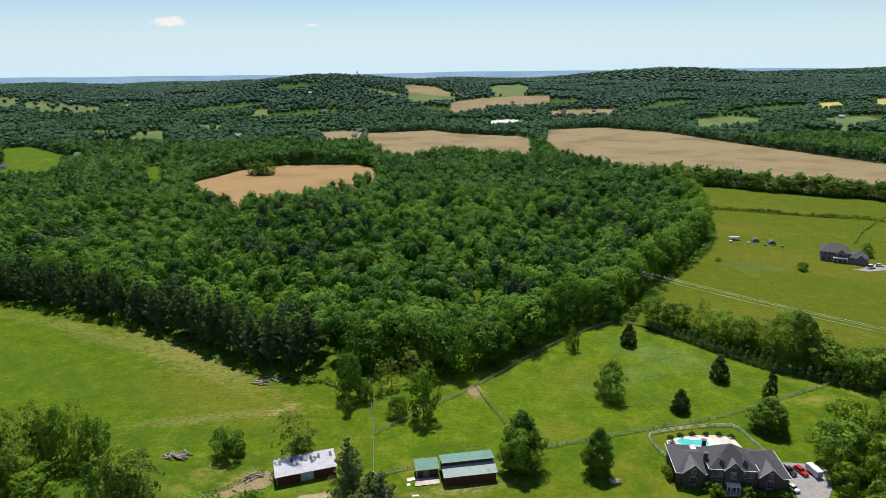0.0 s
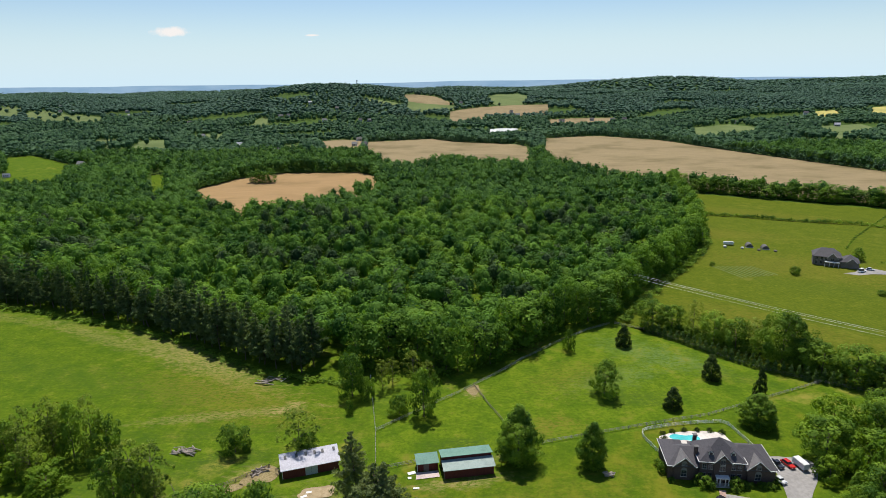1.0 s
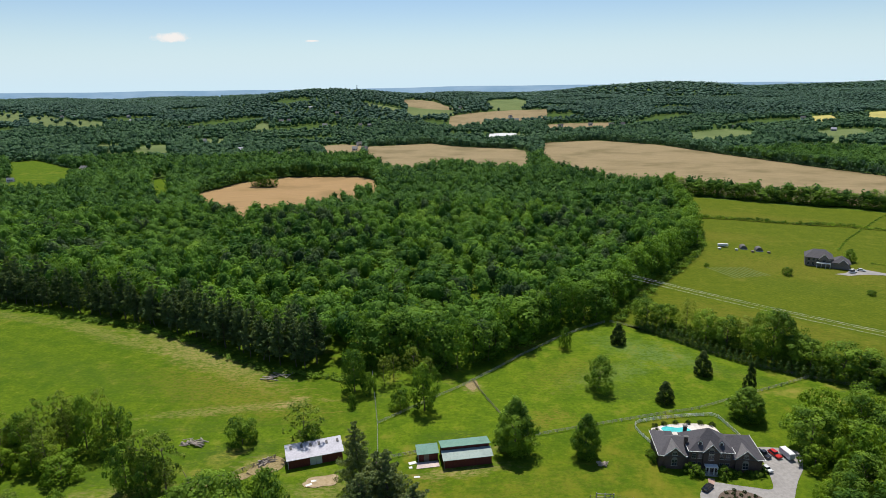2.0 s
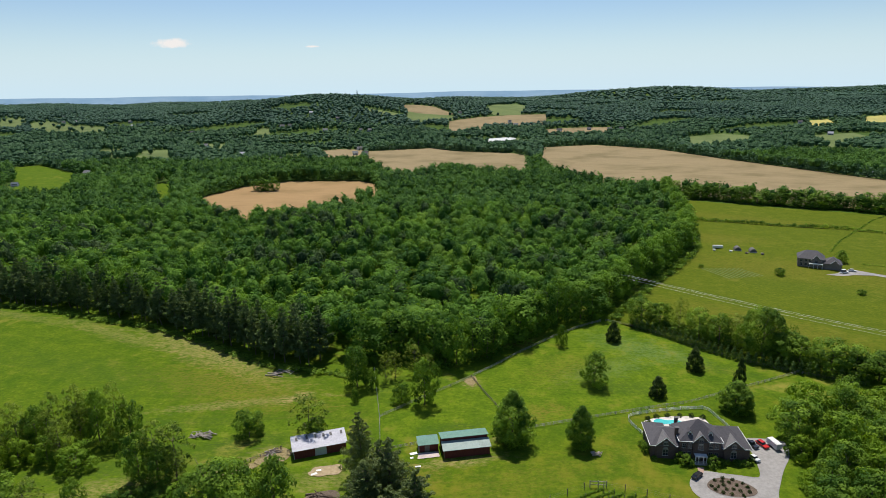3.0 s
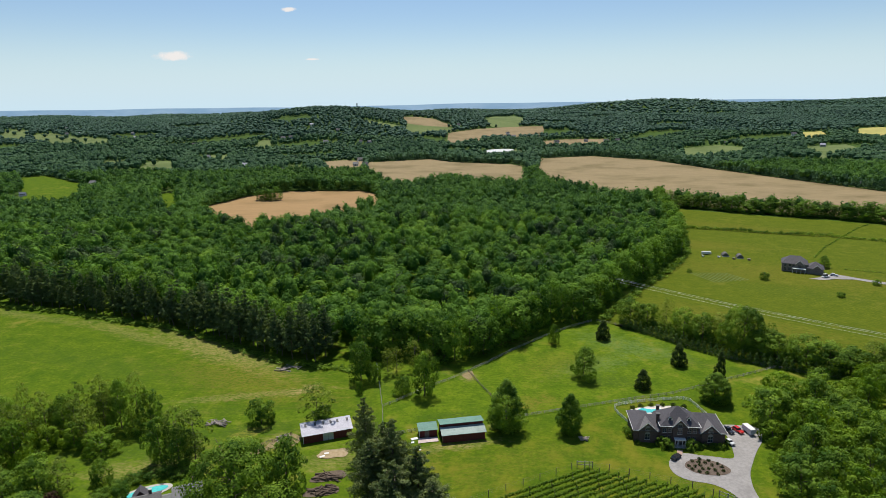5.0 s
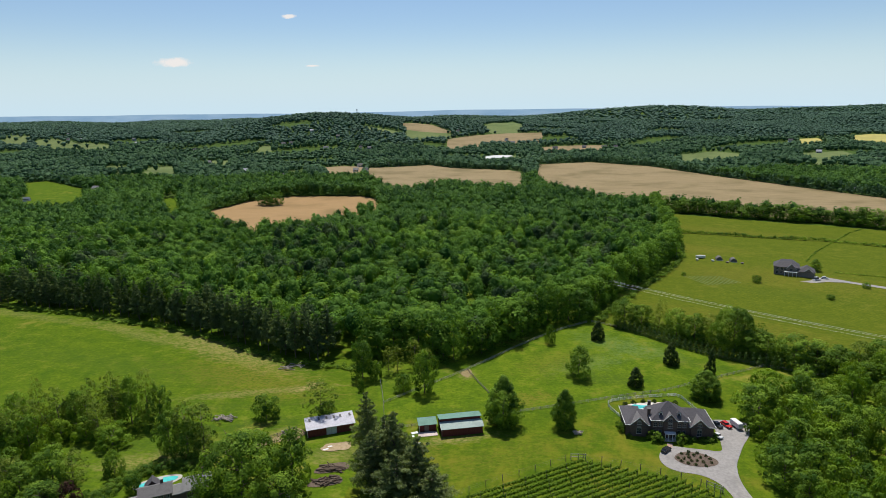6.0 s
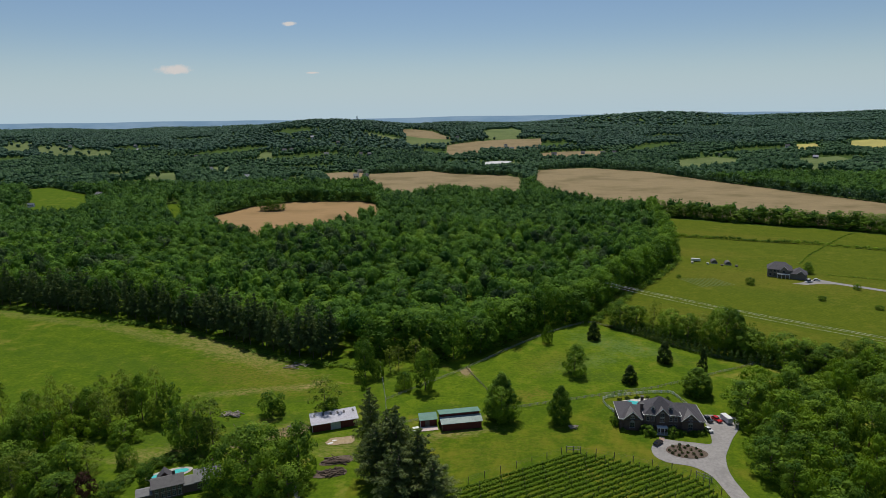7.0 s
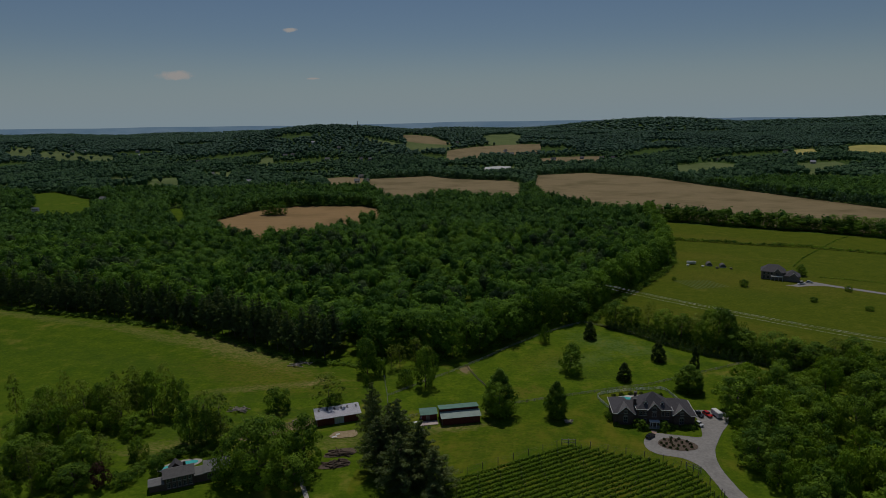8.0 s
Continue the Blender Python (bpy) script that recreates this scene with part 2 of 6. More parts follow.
cmap = cnt.nodes.new("ShaderNodeMapping")
cmap.inputs["Scale"].default_value = (1, 0, 1)
cnt.links.new(ctc.outputs["Object"], cmap.inputs["Vector"])
clen = cnt.nodes.new("ShaderNodeVectorMath")
clen.operation = "LENGTH"
cnt.links.new(cmap.outputs[0], clen.inputs[0])
cfade = cnt.nodes.new("ShaderNodeMath")
cfade.operation = "MULTIPLY_ADD"
cnt.links.new(noise_tex(cnt, position(cnt), 0.016, 5, 0.6), cfade.inputs[0])
cfade.inputs[1].default_value = -1.5
cnt.links.new(clen.outputs["Value"], cfade.inputs[2])
veil = cnt.nodes.new("ShaderNodeBsdfTransparent")
mixer = cnt.nodes.new("ShaderNodeMixShader")
cnt.links.new(step(cnt, cfade.outputs[0], 0.22, -0.5), mixer.inputs[0])
cnt.links.new(veil.outputs[0], mixer.inputs[1])
cnt.links.new(cb.outputs[0], mixer.inputs[2])
cnt.links.new(mixer.outputs[0], cnt.nodes["Material Output"].inputs["Surface"])
# distance haze painted as a blue glow on the far ridge
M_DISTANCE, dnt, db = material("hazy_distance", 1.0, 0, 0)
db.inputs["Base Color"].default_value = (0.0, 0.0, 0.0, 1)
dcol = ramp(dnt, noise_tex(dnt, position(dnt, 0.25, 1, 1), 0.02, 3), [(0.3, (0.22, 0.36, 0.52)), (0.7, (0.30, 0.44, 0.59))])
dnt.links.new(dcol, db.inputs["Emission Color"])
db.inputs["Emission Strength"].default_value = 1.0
M_SOIL = plain_mat("bare_soil", (0.18, 0.145, 0.06), (0.30, 0.235, 0.13), 1.5, 0.95, 0, 0.1, 0.05)


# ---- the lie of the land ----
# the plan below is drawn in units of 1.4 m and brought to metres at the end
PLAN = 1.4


def smooth(a, b, v):
    s = np.clip((v - a) / (b - a), 0, 1)
    return s * s * (3 - 2 * s)


def land(x, y):
    """Height of the ground: level round the farm, then rising to wooded hills."""
    x, y = np.asarray(x, float), np.asarray(y, float)
    z = 33 * smooth(980, 1750, y)
    z = z + 34 * np.exp(-(((x + 235) / 200) ** 2) - ((y - 1640) / 260) ** 2)
    z = z + 15 * np.exp(-(((x + 500) / 200) ** 2) - ((y - 1680) / 260) ** 2)
    z = z + 43 * np.exp(-(((x - 940) / 380) ** 2) - ((y - 2600) / 380) ** 2)
    z = z + 31 * np.exp(-(((x - 2200) / 800) ** 2) - ((y - 3150) / 380) ** 2)
    z = z - 9 * smooth(1950, 2800, y)
    z = z + smooth(700, 1500, y) * 5 * (np.sin(x / 190 + 1) * np.sin(y / 240) + 0.6 * np.sin(x / 83 + y / 131))
    return z


def inside(poly, x, y):
    x, y = np.asarray(x, float), np.asarray(y, float)
    hit = np.zeros(x.shape, bool)
    for (x0, y0), (x1, y1) in zip(poly, poly[1:] + poly[:1]):
        if y0 != y1:
            hit ^= ((y0 > y) != (y1 > y)) & (x < (x1 - x0) * (y - y0) / (y1 - y0) + x0)
    return hit


def np_mesh(name, verts, faces, mat, smooth_shade=False, tint=None):
    """A mesh from arrays; all faces have the same number of corners; tint sets the leaf hue of each corner."""
    verts, faces = np.asarray(verts, np.float32), np.asarray(faces, np.int32)
    n, k = faces.shape
    me = bpy.data.meshes.new(name)
    me.vertices.add(len(verts))
    me.vertices.foreach_set("co", verts.ravel())
    me.loops.add(n * k)
    me.loops.foreach_set("vertex_index", faces.ravel())
    me.polygons.add(n)
    me.polygons.foreach_set("loop_start", np.arange(0, n * k, k, dtype=np.int32))
    me.polygons.foreach_set("use_smooth", np.full(n, smooth_shade))
    me.update(calc_edges=True)
    me.materials.append(mat)
    if tint is not None:
        me.attributes.new("tint", "FLOAT", "POINT").data.foreach_set("value", np.asarray(tint, np.float32))
    return me


def bm_mesh(name, bm, mat):
    me = bpy.data.meshes.new(name)
    bmesh.ops.recalc_face_normals(bm, faces=bm.faces)
    bm.to_mesh(me)
    bm.free()
    me.materials.append(mat)
    return me


def part(name, bm, mat, parent=None, label=""):
    ob = new(name, bm_mesh(name, bm, mat) if isinstance(bm, bmesh.types.BMesh) else bm)
    ob.parent = parent
    return tagged(ob, label)


def empty(name, label, category, m, group="", kind=""):
    ob = new(name)
    ob.empty_display_size = 0.5
    ob.matrix_basis = m
    return tagged(ob, label, category, group, kind)


# ground sheet, finer near the farm
gx = np.concatenate([np.linspace(-3600, -700, 38), np.linspace(-660, 660, 67), np.linspace(700, 3600, 38)])
gy = np.concatenate([np.linspace(-1500, -100, 15), np.linspace(-60, 1900, 99), np.linspace(1940, 3480, 40)])
XX, YY = np.meshgrid(gx, gy)
gv = np.stack([XX.ravel(), YY.ravel(), land(XX, YY).ravel()], 1)
ii = (np.arange(len(gy) - 1)[:, None] * len(gx) + np.arange(len(gx) - 1)[None]).ravel()
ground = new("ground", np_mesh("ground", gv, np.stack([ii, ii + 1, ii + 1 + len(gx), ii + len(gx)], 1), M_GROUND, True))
tagged(ground, "rough green pasture with dry tufts, rolling to the horizon", "ground", kind="structure")


def sheet(name, poly, mat, label, lift=0.05, cell=40.0, category="field"):
    """A patch of ground in the outline poly, laid on the land."""
    bm = bmesh.new()
    f = bm.faces.new([bm.verts.new((x, y, 0)) for x, y in poly])
    bm.normal_update()
    if f.normal.z < 0:
        f.normal_flip()
    if max(y for _, y in poly) > 650:
        for axis in (0, 1):
            lo, hi = min(p[axis] for p in poly), max(p[axis] for p in poly)
            for k in range(int(lo // cell) + 1, int(hi // cell) + 1):
                n = [0, 0, 0]
                n[axis] = 1
                c = [0, 0, 0]
                c[axis] = k * cell
                bmesh.ops.bisect_plane(bm, geom=bm.verts[:] + bm.edges[:] + bm.faces[:], plane_co=c, plane_no=n)
        lift += 0.4
    bm.normal_update()
    bmesh.ops.triangulate(bm, faces=bm.faces)
    for v in bm.verts:
        v.co.z = float(land(v.co.x, v.co.y)) + lift
    ob = new(name, bm_mesh(name, bm, mat))
    return tagged(ob, label, category, kind="structure")


def rounded(pts, n=6, jitter=0.0, seed=1):
    """A closed Catmull-Rom outline through pts."""
    rnd = random.Random(seed)
    out = []
    k = len(pts)
    for i in range(k):
        p0, p1, p2, p3 = (Vector(pts[(i + j - 1) % k]) for j in range(4))
        for s in range(n):
            t = s / n
            q = 0.5 * ((2 * p1) + (p2 - p0) * t + (2 * p0 - 5 * p1 + 4 * p2 - p3) * t * t + (3 * p1 - p0 - 3 * p2 + p3) * t ** 3)
            out.append((q.x + rnd.uniform(-jitter, jitter), q.y + rnd.uniform(-jitter, jitter)))
    return out


# ---- fields ----
MEADOW = [(-420, 308), (-300, 266), (-204, 237), (-147, 218), (-108, 202), (-82, 186), (-56, 167), (-41, 162), (-24, 158), (-17.5, 130), (-40, 134), (-60, 130), (-85, 127), (-115, 125), (-200, 128), (-420, 150)]
PADDOCK = [(-17.1, 132.8), (-3.6, 145), (9, 156.1), (25.2, 172.7), (38.7, 185.4), (60, 200.5), (71.4, 196), (88.4, 174.2), (107.4, 157.6), (117, 152), (88.8, 146.3), (68.7, 136.7), (48.3, 132.8), (37.4, 129.9), (22.4, 125.8), (-6.2, 119.7), (-15.6, 116.5)]
LAWN = [(-20, 112), (-6, 118), (22, 124), (48, 131), (69, 135.5), (92, 142), (100, 130), (84, 108), (76, 92), (72, 70), (74, 40), (-10, 40), (-24, 70)]
UPLAND = [(64, 200), (90, 242), (114, 271), (128, 291), (140, 312), (148, 335), (164, 389), (173, 434), (176, 460), (211, 435), (244, 412), (275, 394), (306, 371), (420, 298), (700, 198), (700, 120), (300, 150), (150, 152), (116, 154), (88, 176)]
FIELD_LEFT = [(-201.6, 500), (-183, 555), (-166, 576), (-146, 586), (-77, 582), (-58, 556), (-50, 470), (-75, 436), (-102, 402), (-117, 380), (-122, 356), (-145, 388), (-168, 420)]
FIELD_MID = [(-103, 877), (-62, 888), (-12, 907), (21, 857), (53, 836), (98, 813), (110, 788), (96, 640), (82, 582), (45, 606), (16, 644), (-25, 594), (-47, 608), (-80, 672)]
FIELD_BIG = [(149, 890), (234, 924), (301, 838), (332, 721), (372, 604), (405, 510), (520, 380), (470, 300), (422, 318), (308, 391), (262, 422), (187, 474), (154, 482), (122, 552), (114, 600), (113, 668), (128, 760)]
GREEN_LEFT = [(-519, 743), (-497, 759), (-407, 675), (-351, 576), (-331, 525), (-378, 531)]
GREEN_LEFT_NEAR = [(-407, 533), (-403, 567), (-359, 593), (-315, 515), (-322, 500), (-352, 492)]
GLADE = [(-277, 588), (-262, 586), (-200, 440), (-212, 444)]
sheet("meadow", MEADOW, M_MEADOW, "green hay meadow with straw-coloured dry patches beside the wood", 0.012)
sheet("paddock", PADDOCK, M_PADDOCK, "bright green fenced paddock with reddish worn patches", 0.012)
sheet("lawn", LAWN, M_LAWN, "mown green lawn with faint mower stripes", 0.012)
sheet("upland_field", UPLAND, M_OLIVE, "olive-green upland hayfield beyond the tree belt", 0.012)
sheet("stubble_field", FIELD_LEFT, M_TAN_RED, "reddish-tan stubble field framed by woods", 0.08)
sheet("stubble_field", FIELD_MID, M_TAN, "tan stubble field behind the wooded rise", 0.08)
sheet("stubble_field", FIELD_BIG, M_TAN, "broad tan stubble field with worked rows", 0.08)
sheet("pasture", GREEN_LEFT, M_MEADOW, "small bright green pasture among the woods", 0.08)
sheet("pasture", GREEN_LEFT_NEAR, M_MEADOW, "small green pasture among the woods", 0.08)
sheet("pasture", GLADE, M_MEADOW, "narrow green glade among the woods", 0.08)
CLEAR = [FIELD_LEFT, FIELD_MID, FIELD_BIG, GREEN_LEFT, GREEN_LEFT_NEAR, GLADE]
HAY_TAN = [(-89, 1582), (-57, 1617), (-12, 1606), (37, 1488), (23, 1469), (-45, 1471), (-76, 1483)]
HAY_GREEN = [(-76, 1483), (-45, 1471), (23, 1469), (47, 1435), (42, 1409), (-35, 1315), (-66, 1322)]
KNOLL = [(112, 1560), (154, 1716), (242, 1960), (231, 1637), (191, 1442), (131, 1449)]
STRIP_TAN = [(24, 1372), (62, 1417), (103, 1438), (172, 1447), (251, 1439), (220, 1288), (118, 1301), (98, 1274), (53, 1197), (18, 1179)]
TRACK = [(-182, 1437), (-168, 1469), (-98, 1443), (-67, 1414), (-94, 1383), (-162, 1415)]
RAPE = [(872, 1271), (952, 1317), (1012, 1298), (858, 1091), (821, 1128), (805, 1169)]
RAPE_SMALL = [(742, 1243), (786, 1249), (745, 1153), (687, 1141)]
HAY_EAST = [(411, 1022), (489, 1054), (513, 1000), (427, 859), (347, 845)]
HAY_EAST_FAR = [(595, 993), (702, 1041), (673, 951), (527, 818)]
HAY_MID = [(204, 1222), (262, 1227), (337, 1205), (300, 1106), (196, 1107)]
OPEN = []
GREENS = [
    [(-1093, 1565), (-1027, 1557), (-912, 1378), (-966, 1379)],
    [(-943, 1443), (-918, 1469), (-793, 1365), (-681, 1281), (-624, 1148), (-702, 1182), (-839, 1297)],
    [(-543, 978), (-501, 987), (-405, 791), (-448, 798)],
    [(-459, 923), (-422, 979), (-345, 804), (-376, 758)],
    [(-417, 1024), (-362, 1081), (-291, 846), (-338, 843)],
    [(-219, 848), (-199, 889), (-155, 706), (-180, 685)],
    [(-361, 1205), (-345, 1253), (-324, 1216), (-323, 1127)],
    [(66, 969), (80, 1003), (91, 990), (117, 1013), (147, 1099), (141, 985), (108, 945), (74, 940)],
]
TAN_SMALL = [(-171, 894), (-144, 918), (-111, 894), (-91, 710), (-133, 723)]
WHITE_PATCH = [(80, 1051), (108, 1087), (134, 1079), (119, 1013), (93, 990), (80, 1005)]
for outline, mat, label in (
    (HAY_TAN, M_TAN, "pale tan stubble on the far slope"), (HAY_GREEN, M_PALE, "pale green hayfield on the far slope"),
    (KNOLL, M_PALE, "pale green knoll cleared of trees"), (STRIP_TAN, M_TAN, "long tan stubble strip below the hill"),
    (TRACK, M_PALE, "pale grassy track up the wooded hill"), (RAPE, M_YELLOW, "yellow flowering field at the wood's edge"),
    (RAPE_SMALL, M_YELLOW, "small yellow field between woods"), (HAY_EAST, M_PALE, "pale green hay meadow among houses"),
    (HAY_EAST_FAR, M_PALE, "pale green hay meadow behind trees"), (HAY_MID, M_TAN, "pale bare field beside sheds"),
    (TAN_SMALL, M_TAN, "small tan field beside a farmhouse")):
    sheet("far_field", outline, mat, label, 0.3)
    CLEAR.append(outline)
for i, outline in enumerate(GREENS):
    if 2 <= i <= 5:
        cx, cy = sum(p[0] for p in outline) / len(outline), sum(p[1] for p in outline) / len(outline)
        outline = [(cx + (x - cx) * 0.7, cy + (y - cy) * 0.55) for x, y in outline]
    outline = rounded(outline, 4, 7.0, 5)
    sheet("far_pasture", outline, M_PALE, "light green pasture between distant woods", 0.3)
    OPEN.append(outline)
CLEAR.append(WHITE_PATCH)
FAR_HOUSES = [(-213, 754), (-204, 752), (-198, 765), (-267, 830), (-115, 894), (-113, 825), (-100, 823), (-462, 1164), (-672, 1365), (-630, 1287), (-908, 1524), (-845, 1413), (-818, 1411), (-1102, 1616), (-314, 1249), (-298, 1254), (-217, 1190), (-149, 1184), (-132, 1184), (153, 1342), (161, 1297), (322, 1167), (342, 1159)]
FAR_HOUSES_EAST = [(381, 981), (505, 1069), (466, 904), (553, 1000), (483, 845), (637, 1000), (402, 556), (645, 866), (703, 1205), (-377, 648), (-359, 624), (-411, 544), (-410, 580), (-367, 967), (51, 1487), (-281, 1384), (-214, 1325), (-60, 902), (-73, 905), (231, 1186), (287, 1182)]
for x, y in FAR_HOUSES + FAR_HOUSES_EAST:
    CLEAR.append([(x - 9, y - 38), (x + 9, y - 38), (x + 8, y + 6), (x - 8, y + 6)])
# even bright white surface laid over its outline
sheet("white_patch", rounded(WHITE_PATCH, 5), plain_mat("flat_white", (0.44, 0.45, 0.44), (0.56, 0.57, 0.56), 0.2, 0.9), "bright white patch among the far trees", 0.5, category="lot")

# ---- trees ----
rng = np.random.default_rng(7)


def ico(level=1):
    bm = bmesh.new()
    bmesh.ops.create_icosphere(bm, subdivisions=level, radius=1)
    v = np.array([q.co[:] for q in bm.verts])
    f = np.array([[q.index for q in t.verts] for t in bm.faces])
    bm.free()
    return v, f


ICO1, ICO2, ICO3 = ico(1), ico(2), ico(3)


def leaf_cloud(centres, radii, per, size, squash=0.85, spread=0.42, hub=None, slim=0.8):
    """Small leaf sprays (triangles) over the skins of clumps, facing mostly outward and up; hub is the crown's heart."""
    k = len(centres)
    d = rng.normal(size=(k, per, 3))
    d[..., 2] += 0.3
    d /= np.linalg.norm(d, axis=2, keepdims=True)
    lean = np.zeros((k, 1, 3))
    if hub is not None:
        lean = (centres - hub)[:, None]
        lean = lean / (np.linalg.norm(lean, axis=2, keepdims=True) + 1e-6)
        d = d + 0.45 * lean
        d /= np.linalg.norm(d, axis=2, keepdims=True)
    p = centres[:, None] + d * radii[:, None, None] * np.array([1, 1, squash]) * (0.55 + 0.57 * rng.random((k, per, 1)) ** 0.6)
    nrm = d + 0.3 * lean + np.array([0, 0, 0.12]) + rng.normal(size=d.shape) * spread
    nrm /= np.linalg.norm(nrm, axis=2, keepdims=True)
    p, nrm = p.reshape(-1, 3), nrm.reshape(-1, 3)
    a = np.cross(nrm, rng.normal(size=nrm.shape))
    a /= np.linalg.norm(a, axis=1, keepdims=True)
    b = np.cross(nrm, a)
    s = size * rng.uniform(0.6, 1.3, (len(p), 1))
    v = np.stack([p + a * s, p - a * s * 0.5 + b * s * slim, p - a * s * 0.5 - b * s * slim], 1).reshape(-1, 3)
    return v, np.arange(len(v)).reshape(-1, 3)


def join(*pieces):
    vs, fs, n = [], [], 0
    for v, f in pieces:
        vs.append(v)
        fs.append(f + n)
        n += len(v)
    return np.concatenate(vs), np.concatenate(fs)


def blob(c, r, squash=0.85, level=ICO1, rough=0.15):
    v, f = level
    return v * np.array([r, r, r * squash]) * rng.uniform(1 - rough, 1 + rough, (len(v), 1)) + c, f


def crown_points(h, r, base, n, shape):
    """Clump centres over the skin of a crown of height h and radius r, wound evenly round it: round, cone, cedar or column."""
    k = np.arange(n)
    u = np.clip((k + 0.5) / n + rng.uniform(-0.4, 0.4, n) / math.sqrt(n) * 0.5, 0.01, 0.99)
    if shape == "round":
        w = np.sqrt(np.clip(1 - (2 * u - 0.85) ** 2 / 1.35, 0.03, 1))
    elif shape == "cone":
        u = u ** 1.25
        w = np.clip(1.03 - u, 0.04, 1) ** 0.75
    elif shape == "cedar":
        u = u ** 1.25
        w = np.clip(np.minimum(u * 5 + 0.6, 1.06 * (1 - u ** 1.9)), 0.06, 1)
    else:
        u = u ** 1.12
        w = np.clip(np.minimum(u * 3 + 0.45, 1.08 * (1 - u ** 2.4)), 0.08, 1)
    z = base + u * (h - base) * 0.93
    ang = 2.39996 * k + rng.uniform(0, 6.28) + rng.uniform(-0.5, 0.5, n)
    rough = 0.1 if shape == "cedar" else 0.24
    if shape in ("round", "column"):
        a, b = rng.uniform(0, 6.28, 2)
        amp = 1.0 if shape == "round" else 0.4
        w = w * (1 + amp * (0.17 * np.sin(2 * ang + a + 2 * u) + 0.15 * np.sin(3 * ang + b - 5 * u)))
    rr = r * w * np.where(rng.random(n) < 0.2, 0.45, 0.82) * rng.uniform(1 - rough, 1 + rough, n)
    return np.stack([rr * np.cos(ang), rr * np.sin(ang), z], 1)


def tube_np(pts, radii, sides=6):
    v, f = [], []
    for i, (p, q) in enumerate(zip(pts, radii)):
        for s in range(sides):
            a = 2 * math.pi * s / sides
            v.append((p[0] + q * math.cos(a), p[1] + q * math.sin(a), p[2]))
            if i:
                j = (i - 1) * sides
                f.append((j + s, j + (s + 1) % sides, j + sides + (s + 1) % sides, j + sides + s))
    return np.array(v), np.array(f)


def tube_mesh(pts, radii):
    v, f = tube_np(pts, radii, 6)
    return np_mesh("shaft", v, f, M_BARK)


def limbs(h, r, base, n, girth, sides=6):
    top = h * 0.8
    zs = np.linspace(-0.3, top, 6)
    wob = rng.normal(size=(6, 2)) * 0.015 * h
    wob[0] = 0
    trunk = [(wob[i, 0], wob[i, 1], zs[i]) for i in range(6)]
    pieces = [tube_np(trunk, np.linspace(girth, girth * 0.2, 6), sides)]
    for _ in range(n):
        z = rng.uniform(base * 0.9, top * 0.85)
        a = rng.uniform(0, 2 * math.pi)
        ln = r * rng.uniform(0.5, 0.85)
        pieces.append(tube_np([(0, 0, z), (ln * 0.5 * math.cos(a), ln * 0.5 * math.sin(a), z + ln * 0.3), (ln * math.cos(a), ln * math.sin(a), z + ln * 0.75)], [girth * 0.45, girth * 0.3, girth * 0.1], 5))
    return join(*pieces)


KINDS = {}


def pine_boughs(h, r, base, whorls, arms):
    """Whorls of upswept boughs: tuft places, tuft radii and the boughs' wood."""
    c, rad, wood = [], [], []
    for i in range(whorls):
        u = (i + 0.5) / whorls
        z = base + (h - base) * u ** 0.92
        span = r * min(0.55 + 2.6 * u, 1.06 - 0.98 * u ** 1.25)
        n = arms if u < 0.8 else 3
        turn = rng.uniform(0, 6.28)
        for j in range(n):
            a = turn + 6.283 * j / n + rng.uniform(-0.35, 0.35)
            ln = max(span * rng.uniform(0.55, 1.15), 0.25)
            rise = ln * rng.uniform(0.0, 0.38)
            end = np.array([ln * math.cos(a), ln * math.sin(a), z + rise])
            wood.append(tube_np([(0, 0, z), tuple(end * np.array([0.6, 0.6, 0]) + np.array([0, 0, z + rise * 0.35])), tuple(end)], [0.07, 0.045, 0.015], 4))
            for q in np.linspace(0.4, 1.0, 2 if ln < r * 0.4 else 5):
                c.append((end[0] * q + rng.normal() * 0.12, end[1] * q + rng.normal() * 0.12, z + rise * q * q + rng.normal() * 0.1))
                rad.append(max(0.19 * ln * (1.25 - 0.4 * q), 0.26) * rng.uniform(0.75, 1.25))
    c.append((0, 0, h * 0.985))
    rad.append(0.3)
    return np.array(c), np.array(rad), wood


def tree_kind(key, h, r, base, shape, clumps, clump_r, per, leaf, leaf_m, girth, boughs, variants=3, squash=0.85, spread=0.34):
    out = []
    for _ in range(variants):
        wood = []
        if shape == "pine":
            c, rad, wood = pine_boughs(h, r, base, clumps, boughs)
            v, f = leaf_cloud(c, rad, per, leaf, squash, 0.5, None, 0.3)
        else:
            c = crown_points(h, r, base, clumps, shape)
            rad = clump_r * rng.uniform(0.65, 1.35, clumps)
            if shape == "cone":
                rad *= np.clip(1.3 - c[:, 2] / h, 0.4, 1)
            v, f = leaf_cloud(c, rad, per, leaf, squash, spread, np.array([0, 0, base + (h - base) * 0.42]))
        tv, tf = limbs(h * (1.15 if shape == "pine" else 1), r, base, 0 if shape == "pine" else boughs, girth)
        if wood:
            tv, tf = join((tv, tf), *wood)
        tint = np.repeat(rng.normal(size=len(c)) * 0.14, per * 3)
        out.append((np_mesh("crown", v, f, leaf_m, False, tint), np_mesh("trunk", tv, tf, M_BARK, True)))
    KINDS[key] = (h, r, out)


